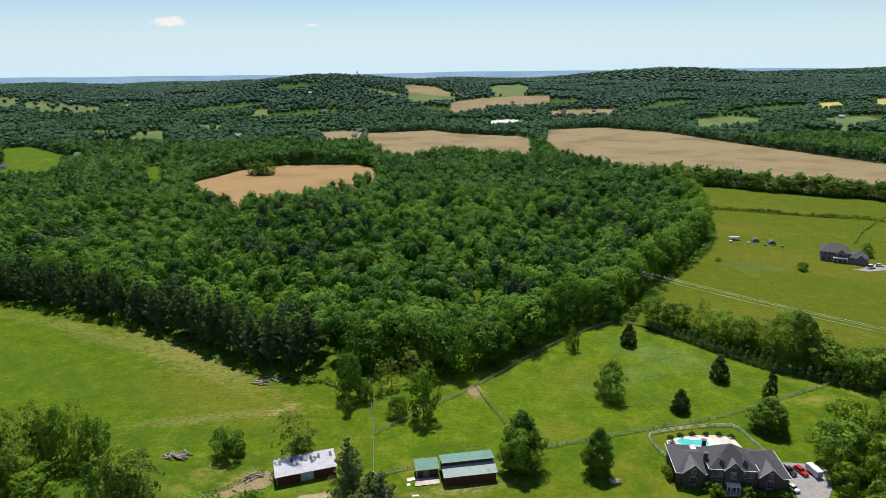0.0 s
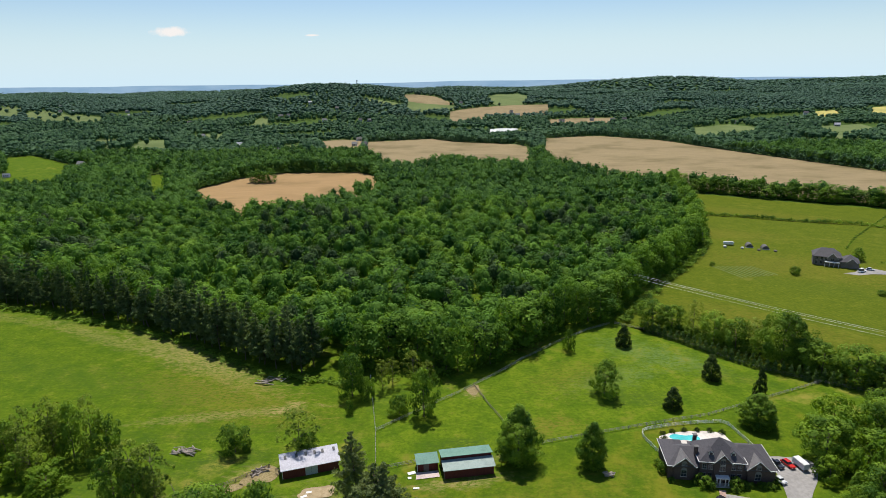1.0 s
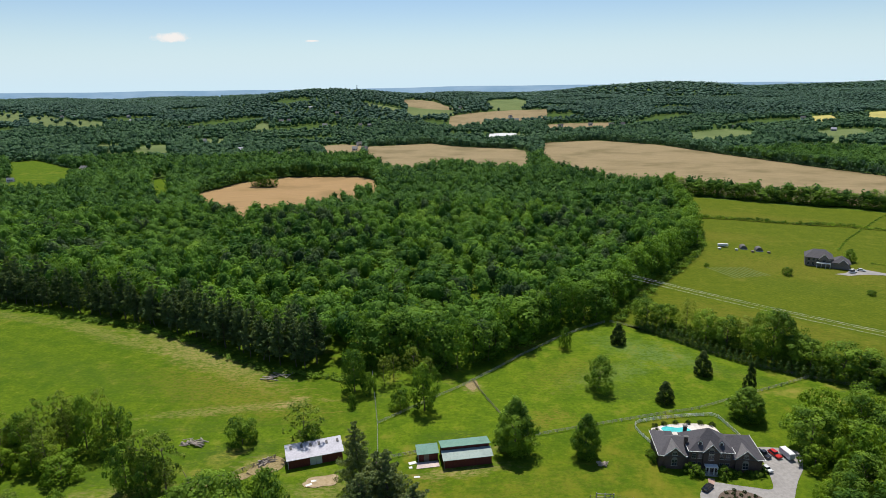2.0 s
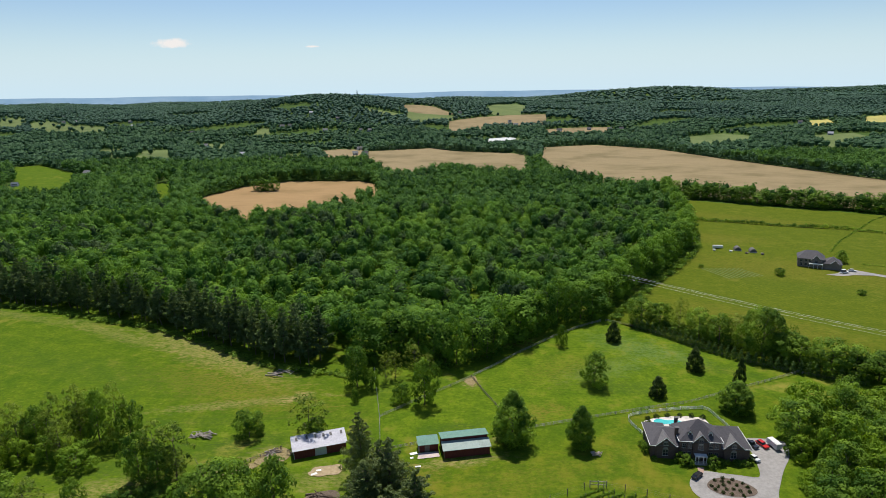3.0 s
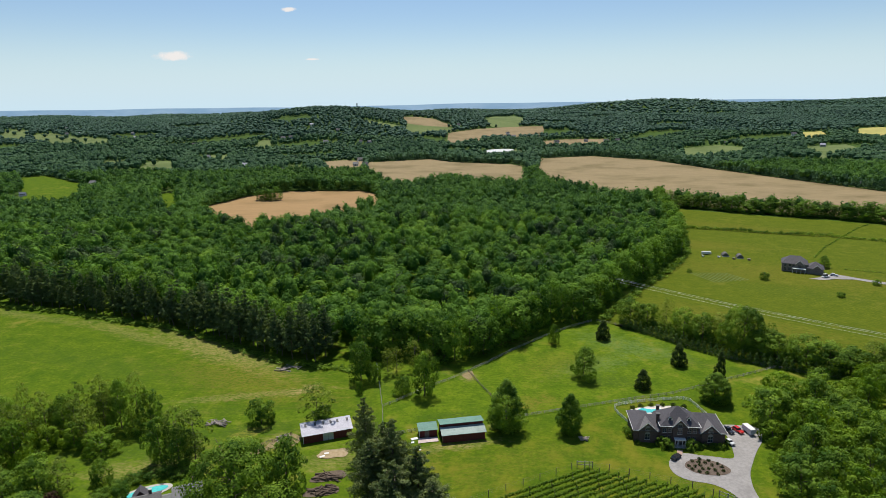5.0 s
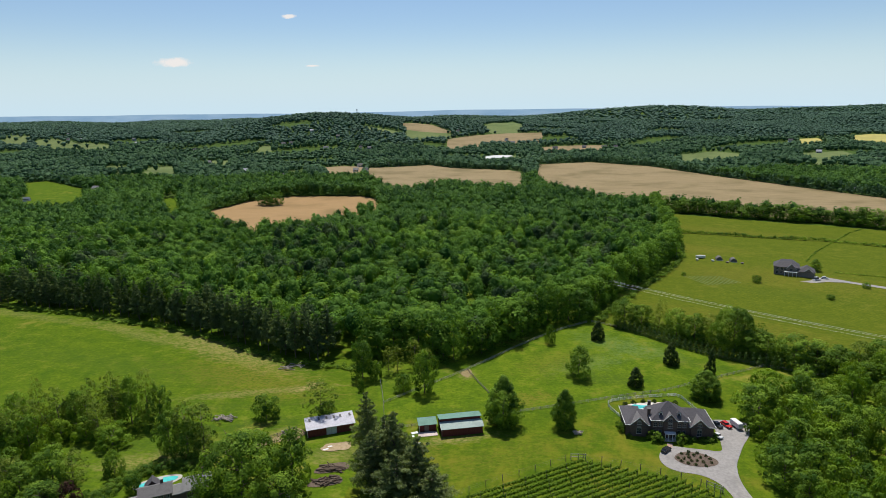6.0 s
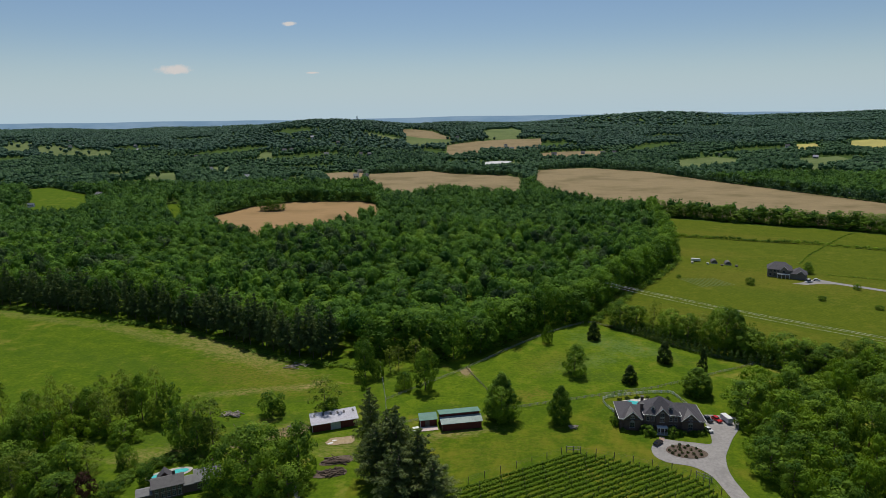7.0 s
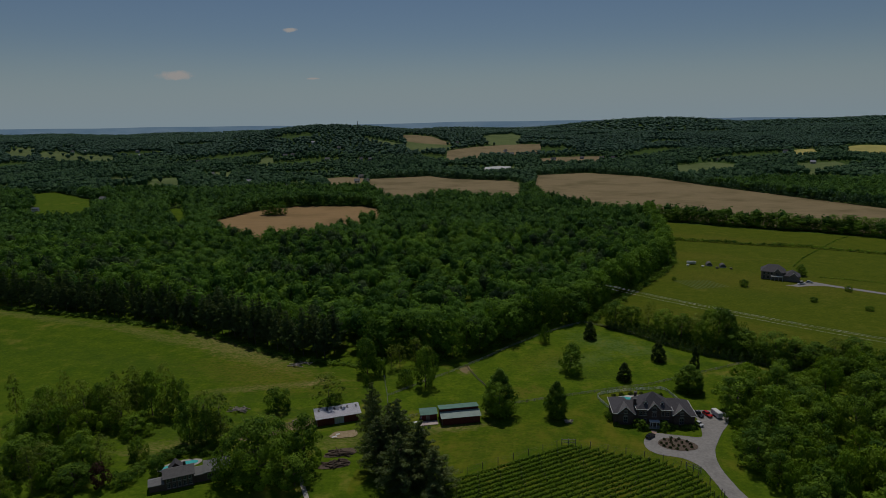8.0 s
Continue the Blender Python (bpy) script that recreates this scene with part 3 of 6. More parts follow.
tree_kind("R", 12, 4.5, 1.2, "round", 42, 1.5, 66, 0.34, M_LEAF, 0.26, 7, 4)
tree_kind("G", 15, 8.2, 1.5, "round", 110, 1.85, 100, 0.32, M_LEAF, 0.4, 10, 2)
tree_kind("L", 7, 4.0, 0.6, "round", 30, 1.25, 66, 0.29, M_LEAF_LIGHT, 0.16, 5)
tree_kind("C", 13, 4.2, 0.5, "column", 110, 1.1, 84, 0.26, M_LEAF, 0.24, 7)
tree_kind("K", 7, 2.5, 0.2, "cedar", 70, 0.68, 90, 0.17, M_CEDAR, 0.14, 4)
tree_kind("B", 5, 3.0, 0.2, "round", 26, 1.05, 80, 0.22, M_LEAF, 0.1, 5)
tree_kind("S", 1, 1, 0.02, "round", 16, 0.36, 70, 0.09, M_CEDAR, 0.04, 3)
tree_kind("M", 5, 2.2, 0.4, "round", 20, 0.85, 80, 0.20, M_LEAF_RED, 0.1, 4)
tree_kind("T", 14, 3.2, 2.0, "round", 34, 0.95, 40, 0.24, M_LEAF_SCRUB, 0.14, 14, 4, 0.85, 0.5)
tree_kind("P", 15, 5.2, 0.8, "pine", 17, 0, 40, 0.30, M_PINE_YARD, 0.22, 6, 4, 0.6)
tree_kind("A", 3.2, 0.9, 0.1, "cone", 20, 0.36, 44, 0.13, M_ARBOR, 0.05, 1)
tree_kind("E", 17, 3.9, 2.5, "pine", 10, 0, 20, 0.60, M_PINE, 0.2, 5, 6, 0.75)
tree_kind("W", 18, 4.7, 1.0, "round", 28, 2.0, 54, 0.48, M_LEAF_GLOSS, 0.24, 5, 5)
NAMES = {
    "R": ("deciduous_tree", "broad-leaved green tree with a full rounded crown", "tree"),
    "G": ("spreading_tree", "large spreading green tree over the farmhouse garden", "tree"),
    "L": ("young_tree", "bushy young tree with bright yellow-green leaves", "tree"),
    "C": ("oval_tree", "dense oval green tree standing alone on grass", "tree"),
    "K": ("cedar", "dark green dense cedar standing on pasture", "tree"),
    "B": ("bush", "rounded green bush growing in grass", "bush"),
    "S": ("shrub", "small dark round shrub", "shrub"),
    "M": ("copper_tree", "small ornamental tree with dark copper leaves", "tree"),
    "T": ("slender_tree", "tall slender tree with thin airy foliage", "tree"),
    "P": ("pine", "tall feathery grey-green pine above the farmyard", "tree"),
    "A": ("arborvitae", "small conical light green evergreen in the planted screen row", "tree"),
    "E": ("edge_pine", "dark narrow pine with a bare trunk at the wood's edge", "tree"),
    "W": ("woodland_tree", "tall green broad-leaved tree at the edge of the wood", "tree"),
}
trnd = random.Random(5)


def plant(key, x, y, h=None, r=None, group="", label=""):
    h0, r0, meshes = KINDS[key]
    h, r = h or h0, r or r0
    crown, trunk = meshes[trnd.randrange(len(meshes))]
    name, text, cat = NAMES[key]
    m = Matrix.LocRotScale((x, y, float(land(x, y))), Euler((0, 0, trnd.uniform(0, 6.28))), (r / r0, r / r0, h / h0))
    ob = empty(name, label or text, cat, m, group)
    part("trunk", trunk, None, ob)
    part("crown", crown, None, ob)
    return ob


PADDOCK_TREES = [(45.2, 149.9, 10.4, 3.9, "R"), (61.3, 141.9, 6.4, 2.4, "K"), (78.4, 158.3, 7.9, 2.6, "K"), (59.6, 182.0, 7.5, 2.6, "K"), (79.5, 132.7, 9.3, 4.3, "C"), (86.3, 145.5, 9.8, 1.8, "K"), (17.4, 119.6, 14.5, 4.8, "C"), (33.9, 117.0, 11.6, 3.1, "C"), (-5.0, 139.7, 13.8, 3.2, "R"), (40.9, 178.7, 7.2, 1.9, "B")]
COPSE_TREES = [(-25.3, 151.1, 12.6, 3.4, "R"), (-20.8, 149.1, 6.4, 2.1, "B"), (-17.1, 154.4, 9.7, 2.1, "T"), (-14.4, 156.6, 9.2, 2.1, "T"), (-11.6, 141.1, 5.4, 2.7, "B"), (-8.6, 158.7, 10.4, 2.4, "T"), (-4.3, 158.6, 7.2, 1.9, "T"), (-24.8, 141.7, 3.8, 1.1, "B"), (-49.9, 124.7, 6.8, 3.7, "B"), (-33.6, 122.8, 12.8, 4.0, "T"), (-32.4, 123.0, 5.4, 2.6, "B")]
YARD_PINES = [(-18.6, 104.7, 17.2, 4.9, "P"), (-11.2, 93.0, 17.7, 6.8, "P"), (-5.3, 85.4, 15.9, 6.6, "P"), (-15.7, 89.7, 15.0, 6.3, "P"), (-9.9, 82.0, 14.4, 6.9, "P"), (-2.0, 80.0, 11.9, 5.9, "P"), (-13.5, 98.0, 14.6, 5.9, "P")]
YARD_TREES = [(-45.4, 88.4, 15.3, 8.4, "G"), (-35.2, 93.1, 13.9, 4.2, "R"), (-35.7, 83.8, 8.3, 3.8, "R"), (-65.2, 106.6, 15.6, 3.6, "T"), (-61.2, 106.9, 14.6, 3.6, "T"), (-69.6, 106.5, 12.4, 3.2, "R"), (-64.4, 105.0, 10.5, 3.0, "R"), (-60.6, 105.2, 8.0, 2.6, "T"), (-80.0, 98.4, 5.8, 2.4, "B"), (-83.2, 85.3, 6.5, 2.1, "M"), (-78.7, 86.4, 3.2, 2.6, "B"), (-90.0, 85.9, 5.5, 3.9, "R"), (-71.7, 91.0, 4.1, 2.0, "B"), (-54.0, 86.5, 4.4, 2.6, "B")]
SCRUB_TREES = [(-113.8, 110.2, 11.5, 3.7, "R"), (-112.6, 116.1, 12.2, 3.1, "T"), (-110.1, 119.1, 16.6, 2.3, "T"), (-105.2, 118.9, 14.1, 3.1, "T"), (-101.3, 120.3, 11.6, 3.2, "R"), (-97.2, 121.8, 15.1, 2.9, "T"), (-92.7, 124.0, 15.8, 3.3, "T"), (-87.4, 123.1, 14.4, 3.2, "R"), (-82.4, 122.9, 16.9, 2.9, "T"), (-79.1, 122.8, 11.8, 2.9, "R"), (-87.6, 112.2, 5.4, 4.7, "L"), (-96.3, 115.5, 6.3, 3.9, "L"), (-105.8, 107.1, 10.4, 4.4, "L"), (-113.6, 106.6, 8.9, 4.4, "R"), (-92.0, 93.9, 10.4, 4.0, "R"), (-88.2, 95.6, 8.4, 3.0, "T"), (-97.0, 89.6, 8.4, 3.8, "R"), (-106.4, 94.4, 9.4, 4.1, "R")]
BELT_TREES = [(73.9, 196.5, 10.1, 4.6, "R"), (80.0, 194.2, 9.5, 4.0, "R"), (85.0, 188.8, 13.5, 2.7, "T"), (88.9, 181.2, 11.3, 4.3, "R"), (94.0, 176.8, 10.9, 4.2, "R"), (99.6, 174.8, 11.9, 4.7, "T"), (104.4, 168.0, 16.0, 7.0, "G"), (108.8, 163.5, 10.6, 5.0, "R"), (112.2, 160.3, 9.6, 4.5, "R"), (118.3, 154.2, 10.8, 5.5, "R"), (123.9, 151.6, 9.7, 5.2, "R"), (129.8, 149.5, 9.0, 5.6, "R"), (136.9, 150.1, 11.0, 4.2, "T"), (144.2, 149.8, 10.0, 5.2, "R")]
UPLAND_TREES = [(156.5, 254.4, 3.5, 2.3, "B"), (175.6, 226.1, 2.1, 1.8, "B"), (197.2, 273.8, 6.2, 2.7, "R"), (202.3, 241.8, 2.8, 1.6, "B"), (126.1, 269.2, 1.8, 1.2, "B"), (191.9, 211.3, 2.0, 1.7, "B")]
for rows, grp in ((PADDOCK_TREES, "paddock trees"), (COPSE_TREES, "copse trees"), (YARD_PINES, "farmyard pines"), (YARD_TREES, "garden trees"), (SCRUB_TREES, "scrub trees"), (BELT_TREES, "tree belt"), (UPLAND_TREES, "upland bushes")):
    for x, y, h, r, k in rows:
        plant(k, x, y, h, r, grp)


def along(pts, gap, jitter=0.0, rnd=None):
    """Places every gap metres along a line."""
    out, left = [], 0.0
    for a, b in zip(pts, pts[1:]):
        a, b = Vector(a), Vector(b)
        ln = (b - a).length
        while left < ln:
            p = a.lerp(b, left / ln)
            j = (rnd.uniform(-jitter, jitter), rnd.uniform(-jitter, jitter)) if jitter else (0, 0)
            out.append((p.x + j[0], p.y + j[1], math.atan2(b.y - a.y, b.x - a.x)))
            left += gap
        left -= ln
    return out


# evergreen screen along the paddock
for x, y, _ in along([(72, 193.5), (79.8, 185.6), (88.4, 173.6), (97, 164.6), (107.4, 157), (116.3, 151.6), (126, 146.8)], 2.1):
    plant("A", x - 1.0, y - 0.7, trnd.uniform(3.6, 4.8), trnd.uniform(0.95, 1.2), "evergreen screen")

# wood beside the drive
RIGHT_WOOD = [(73, 60), (73.5, 84), (76.5, 95), (82, 105), (89, 118), (101, 131), (128, 141), (190, 147), (240, 150), (240, 60)]
count = 0
taken = [(87.5, 117.5), (84.6, 111.0), (79.2, 89.0), (94.5, 126.5), (80.5, 99.5)]
for (x, y), h, r, k in zip(taken, (11.5, 5.5, 9.5, 11.0, 4.5), (5.4, 3.2, 4.8, 5.2, 2.6), "RLRLL"):
    plant(k, x, y, h, r, "roadside wood")
while count < 150:
    x, y = trnd.uniform(74, 175), trnd.uniform(58, 147)
    if not inside(RIGHT_WOOD, x - 2.5, y + 2) or any((x - a) ** 2 + (y - b) ** 2 < 15 for a, b in taken):
        count += 0.03
        continue
    taken.append((x, y))
    big = trnd.random()
    plant("R" if big < 0.6 else "L", x, y, trnd.uniform(7.5, 12.5), trnd.uniform(3.2, 5.2), "roadside wood")
    count += 1

# thickets left of the farmhouse
THICKETS = [[(-136, 100), (-130, 126), (-78, 126.5), (-76, 118), (-100, 109), (-118, 96)], [(-140, 66), (-114, 100), (-89, 97), (-85, 84), (-92, 66)]]
for outline, n in zip(THICKETS, (17, 14)):
    while n > 0:
        x, y = trnd.uniform(-140, -76), trnd.uniform(66, 127)
        if inside(outline, x, y):
            k = trnd.choice("TTTRLLB")
            h = {"T": trnd.uniform(9, 15), "R": trnd.uniform(7, 12), "L": trnd.uniform(4, 7), "B": trnd.uniform(3, 5)}[k]
            plant(k, x, y, h, {"T": 2.6, "R": 3.4, "L": 3.0, "B": 2.4}[k] * trnd.uniform(0.8, 1.2), "thicket")
            n -= 1

# the wood's edge: pines along the meadow, broad-leaved trees elsewhere
ernd = random.Random(11)
for x, y, _ in along([(-230, 249), (-204, 240), (-147, 221), (-108, 205), (-82, 189), (-56, 170), (-41, 165)], 4.4, 1.0, ernd):
    plant("E", x, y + 1.5, ernd.uniform(13, 19), ernd.uniform(2.8, 4.2), "pines along the meadow")
for x, y, _ in along([(-230, 256), (-204, 247), (-147, 228), (-108, 212), (-82, 196), (-56, 177), (-38, 170)], 7.0, 2.0, ernd):
    plant("E" if ernd.random() < 0.6 else "W", x, y + 1.5, ernd.uniform(14, 20), ernd.uniform(3, 4.6), "pines along the meadow")
for x, y, _ in along([(-25, 166), (-12, 173), (2, 164), (9, 164), (25, 181), (39, 194), (60, 208), (75, 225), (88, 246), (112, 275), (126, 295), (138, 316), (146, 338), (162, 391), (170, 434), (178, 466)], 5.2, 1.5, ernd):
    plant("W", x - 1, y + 1, ernd.uniform(12, 19), ernd.uniform(3.4, 5.4), "wood's edge")
for x, y, _ in along([(180, 466), (211, 443), (244, 420), (275, 402), (306, 379), (420, 306)], 3.4, 2.0, ernd):
    plant("W", x, y + ernd.uniform(0, 7), ernd.uniform(8.5, 14), ernd.uniform(3.8, 6.0), "hedgerow trees")
for x, y in ((-163, 531), (-157, 528), (-151, 527), (-146, 530), (-155, 532)):
    plant("W", x, y, ernd.uniform(9.5, 13), 4.0, "field clump", "broad-leaved tree in a clump amid the stubble field")


# ---- woods as one growth ----
def dome_variants(n, clumps, per, leaf, h, r, tall=1.0, core=ICO2, low=0.35, fill=0.56):
    """Closed-canopy crowns: a lobed dome of leafy clumps round a shaded heart."""
    out = []
    for _ in range(n):
        k = np.arange(clumps)
        cz = 1 - (k + 0.5) / clumps * (1 + low)
        phi = 2.39996 * k + rng.uniform(0, 6.28) + rng.uniform(-0.35, 0.35, clumps)
        s = np.sqrt(np.clip(1 - cz * cz, 0, 1))
        way = np.stack([s * np.cos(phi), s * np.sin(phi), cz], 1)
        heart = np.array([0, 0, h - r * tall])
        axes = np.array([r, r, r * tall])
        c = heart + way * axes * rng.uniform(0.55, 0.86, (clumps, 1)) + rng.normal(size=(clumps, 3)) * r * 0.08
        rad = r * rng.uniform(0.24, 0.5, clumps)
        v, f = core
        lobes = np.clip((v @ way.T - 0.62) / 0.38, 0, 1).max(axis=1)
        skirt = np.where(v[:, 2:3] < -0.3, np.array([0.8, 0.8, 1.25]), 1.0)
        body = join(leaf_cloud(c, rad, per, leaf, 0.9, 0.32, heart), (v * axes * skirt * (fill + 0.2 * lobes)[:, None] + heart, f))
        own = np.repeat(rng.normal(size=clumps) * 0.12, per * 3)
        out.append((*body, np.concatenate([own, np.zeros(len(v))])))
    return out


def shrub_variants(n, clumps, clump_r, per, leaf, h, r):
    out = []
    for _ in range(n):
        c = crown_points(h, r, h * 0.3, clumps, "round")
        out.append((*leaf_cloud(c, clump_r * rng.uniform(0.75, 1.25, clumps), per, leaf), np.repeat(rng.normal(size=clumps) * 0.12, per * 3)))
    return out


def stand(xy, lo, hi, loose, wave=1.0):
    """Heights that swell and sink from stand to stand, with a little of each tree's own."""
    x, y = xy[:, 0] / wave, xy[:, 1] / wave
    s = np.sin(x / 31 + 1.3 * np.sin(y / 47)) * np.sin(y / 27 + 1.1 * np.sin(x / 59)) * 0.5 + 0.5
    return lo + (hi - lo) * s + rng.uniform(-loose, loose, len(xy))


def grow(name, variants, xy, hs, rs, h0, r0, mat, label):
    vs, fs, ts, n = [], [], [], 0
    zs = land(xy[:, 0], xy[:, 1])
    pick = rng.integers(0, len(variants), len(xy))
    ang = rng.uniform(0, 2 * math.pi, len(xy))
    for i in range(len(variants)):
        k = np.nonzero(pick == i)[0]
        v, f, own = variants[i]
        c, s = np.cos(ang[k])[:, None], np.sin(ang[k])[:, None]
        q = (rs[k] / r0)[:, None]
        px = (v[:, 0] * c - v[:, 1] * s) * q + xy[k, 0][:, None]
        py = (v[:, 0] * s + v[:, 1] * c) * q + xy[k, 1][:, None]
        pz = v[:, 2] * (hs[k] / h0)[:, None] + zs[k][:, None]
        vs.append(np.stack([px, py, pz], 2).reshape(-1, 3))
        fs.append((f[None] + (np.arange(len(k)) * len(v))[:, None, None] + n).reshape(-1, 3))
        ts.append((rng.normal(size=len(k))[:, None] * 0.18 + own[None]).ravel())
        n += len(k) * len(v)
    ob = new(name, np_mesh(name, np.concatenate(vs), np.concatenate(fs), mat, False, np.concatenate(ts)))
    return tagged(ob, label, "woodland", kind="stuff")


def scatter(x0, x1, y0, y1, cell, wedge=0.76):
    """Jittered grid of places in the box, kept where the view's wedge reaches."""
    nx, ny = int((x1 - x0) / cell), int((y1 - y0) / cell)
    a, b = np.meshgrid(np.arange(nx), np.arange(ny))
    x = x0 + (a + 0.5 + rng.uniform(-0.42, 0.42, a.shape)) * cell
    y = y0 + (b + 0.5 + rng.uniform(-0.42, 0.42, a.shape)) * cell
    p = np.stack([x.ravel(), y.ravel()], 1)
    return p[np.abs(p[:, 0]) < wedge * (p[:, 1] + 90)]


WOOD_SIDE = [(-900, 480), (-420, 316), (-300, 274), (-204, 245), (-147, 226), (-108, 210), (-82, 194), (-56, 175), (-38, 170), (-25, 168), (-12, 176), (2, 166), (9, 166), (23, 182), (37, 196), (57, 210), (72, 227), (85, 248), (108, 277), (122, 297), (134, 318), (142, 340), (157, 392), (167, 436), (176, 470), (211, 447), (244, 424), (275, 406), (306, 383), (420, 310), (700, 210), (1500, 110), (1500, 5000), (-900, 5000)]

near = scatter(-330, 330, 160, 380, 6.6)
near = near[inside(WOOD_SIDE, near[:, 0], near[:, 1])]
for poly in CLEAR:
    near = near[~inside(poly, near[:, 0], near[:, 1])]
NEAR_CROWNS = dome_variants(10, 15, 21, 0.54, 17, 4.6, 1.4)
mix = rng.random(len(near)) + 0.28 * np.sin(near[:, 0] / 23 + 2 * np.sin(near[:, 1] / 31)) * np.sin(near[:, 1] / 19)
for lo, hi, crowns, rise, wide, mat, label in (
    (-1.0, 0.06, dome_variants(5, 18, 19, 0.5, 17, 3.6, 2.0), 1.08, 0.8, M_CEDAR_WOOD, "dark conifers scattered through the wood"),
    (0.06, 0.80, NEAR_CROWNS, 1.0, 1.0, M_LEAF_WOOD, "dense green broad-leaved woodland canopy"),
    (0.80, 2.0, NEAR_CROWNS, 0.94, 1.12, M_LEAF_GLOSS, "lighter green broad-leaved trees within the wood")):
    some = near[(mix >= lo) & (mix < hi)]
    r0 = 3.6 if rise > 1.05 else 4.6
    grow("woodland", crowns, some, stand(some, 12.0, 16.5, 2.6) * rise, rng.uniform(2.9, 4.9, len(some)) * wide, 17, r0, mat, label)
mid = scatter(-760, 760, 380, 720, 7.4)
mid = mid[inside(WOOD_SIDE, mid[:, 0], mid[:, 1])]
for poly in CLEAR:
    mid = mid[~inside(poly, mid[:, 0], mid[:, 1])]
grow("woodland", dome_variants(8, 11, 9, 0.78, 16, 4.8, 1.45, ICO1, 0.6), mid, stand(mid, 11.0, 15.5, 2.4), rng.uniform(3.2, 5.2, len(mid)), 16, 4.8, M_LEAF_MID, "green broad-leaved woodland on the rise")
# leaf colours from here on carry painted haze, stronger on the hills
for y0, y1, cell, lo, hi, loose, variants, mat in ((720, 1250, 8.4, 6.5, 12.0, 2.6, dome_variants(6, 7, 5, 0.95, 13, 5.5, 1.12, ICO1, 0.8, 0.72), M_LEAF_HAZE), (1250, 2000, 11.0, 9.0, 11.5, 1.6, dome_variants(5, 5, 4, 1.4, 13, 5.5, 1.1, ICO1, 0.8, 0.74), M_LEAF_HILL_HAZE)):
    far = scatter(-1750, 1750, y0, y1, cell)
    for poly in CLEAR:
        far = far[~inside(poly, far[:, 0], far[:, 1])]
    for poly in OPEN:
        far = far[~inside(poly, far[:, 0], far[:, 1]) | (rng.random(len(far)) < 0.05)]
    gap = np.sin(far[:, 0] / 71 + 2 * np.sin(far[:, 1] / 117)) * np.sin(far[:, 1] / 53 + 1.7 * np.sin(far[:, 0] / 143))
    far = far[gap < 0.66]
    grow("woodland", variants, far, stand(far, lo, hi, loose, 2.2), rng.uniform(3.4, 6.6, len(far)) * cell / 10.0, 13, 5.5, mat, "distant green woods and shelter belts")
last = scatter(-2900, 2900, 2000, 3440, 23.0)
last = last[rng.random(len(last)) < 0.88]
grow("woodland", dome_variants(4, 3, 3, 2.6, 15, 13, 0.6, ICO1, 0.35, 0.75), last, rng.uniform(10, 13.5, len(last)), rng.uniform(8, 14, len(last)), 15, 13, M_LEAF_HILL_HAZE, "far wooded hills on the horizon")

# ---- building materials ----
M_BRICK = plain_mat("dark_brick", (0.080, 0.056, 0.048), (0.125, 0.088, 0.075), 9, 0.85, 0, 0.2, 0.01, 1, 1, 2.5)
M_SHINGLE = plain_mat("slate_shingle", (0.062, 0.058, 0.064), (0.098, 0.092, 0.100), 5, 0.75, 0, 0.25, 0.02, 1, 1, 3.0)
M_SHINGLE_GREY = plain_mat("grey_shingle", (0.105, 0.100, 0.098), (0.150, 0.143, 0.140), 5, 0.8, 0, 0.15, 0.02, 1, 1, 3.0)
M_TRIM = plain_mat("white_trim", (0.60, 0.60, 0.58), (0.70, 0.70, 0.68), 3, 0.5)
M_SASH = plain_mat("grey_sash", (0.17, 0.165, 0.16), (0.23, 0.22, 0.21), 3, 0.6)
M_RED = plain_mat("red_boards", (0.10, 0.026, 0.022), (0.145, 0.038, 0.032), 4, 0.8, 0, 0.2, 0.01, 4, 4, 0.3)
M_TIN_WHITE = plain_mat("white_tin", (0.40, 0.39, 0.43), (0.52, 0.51, 0.55), 2.0, 0.8, 0.0, 0.1)
M_TIN_GREEN = plain_mat("green_tin", (0.115, 0.220, 0.178), (0.155, 0.265, 0.215), 2.0, 0.7, 0.0, 0.15)
M_TIN_PALE = plain_mat("pale_green_tin", (0.26, 0.33, 0.30), (0.33, 0.39, 0.36), 2.0, 0.75, 0.0, 0.12)
M_GREY_DOOR = plain_mat("grey_door", (0.38, 0.42, 0.44), (0.46, 0.50, 0.52), 3, 0.6)
M_CONCRETE = plain_mat("concrete", (0.36, 0.335, 0.305), (0.46, 0.43, 0.395), 1.5, 0.9, 0, 0.2, 0.01)
M_GRAVEL = plain_mat("gravel_drive", (0.235, 0.222, 0.21), (0.30, 0.285, 0.27), 0.9, 0.95, 0, 0.15, 0.02)
M_MULCH = plain_mat("mulch", (0.085, 0.062, 0.046), (0.16, 0.125, 0.098), 3, 0.95, 0, 0.1, 0.05)
M_FENCE = plain_mat("weathered_fence", (0.20, 0.195, 0.18), (0.30, 0.29, 0.27), 4, 0.85)
M_POST = plain_mat("dark_post", (0.14, 0.12, 0.10), (0.22, 0.19, 0.16), 6, 0.9)
M_LOG = plain_mat("cut_logs", (0.24, 0.20, 0.17), (0.40, 0.35, 0.31), 3, 0.9, 0, 0.1, 0.02)
M_TYRE = plain_mat("tyre", (0.02, 0.02, 0.02), (0.03, 0.03, 0.03), 8, 0.9)
M_SIDING = plain_mat("grey_siding", (0.25, 0.26, 0.28), (0.32, 0.33, 0.35), 3, 0.7, 0, 0.2, 0.01, 1, 1, 5)
M_FAR_WALL = plain_mat("pale_wall", (0.62, 0.61, 0.58), (0.76, 0.74, 0.70), 1, 0.7)
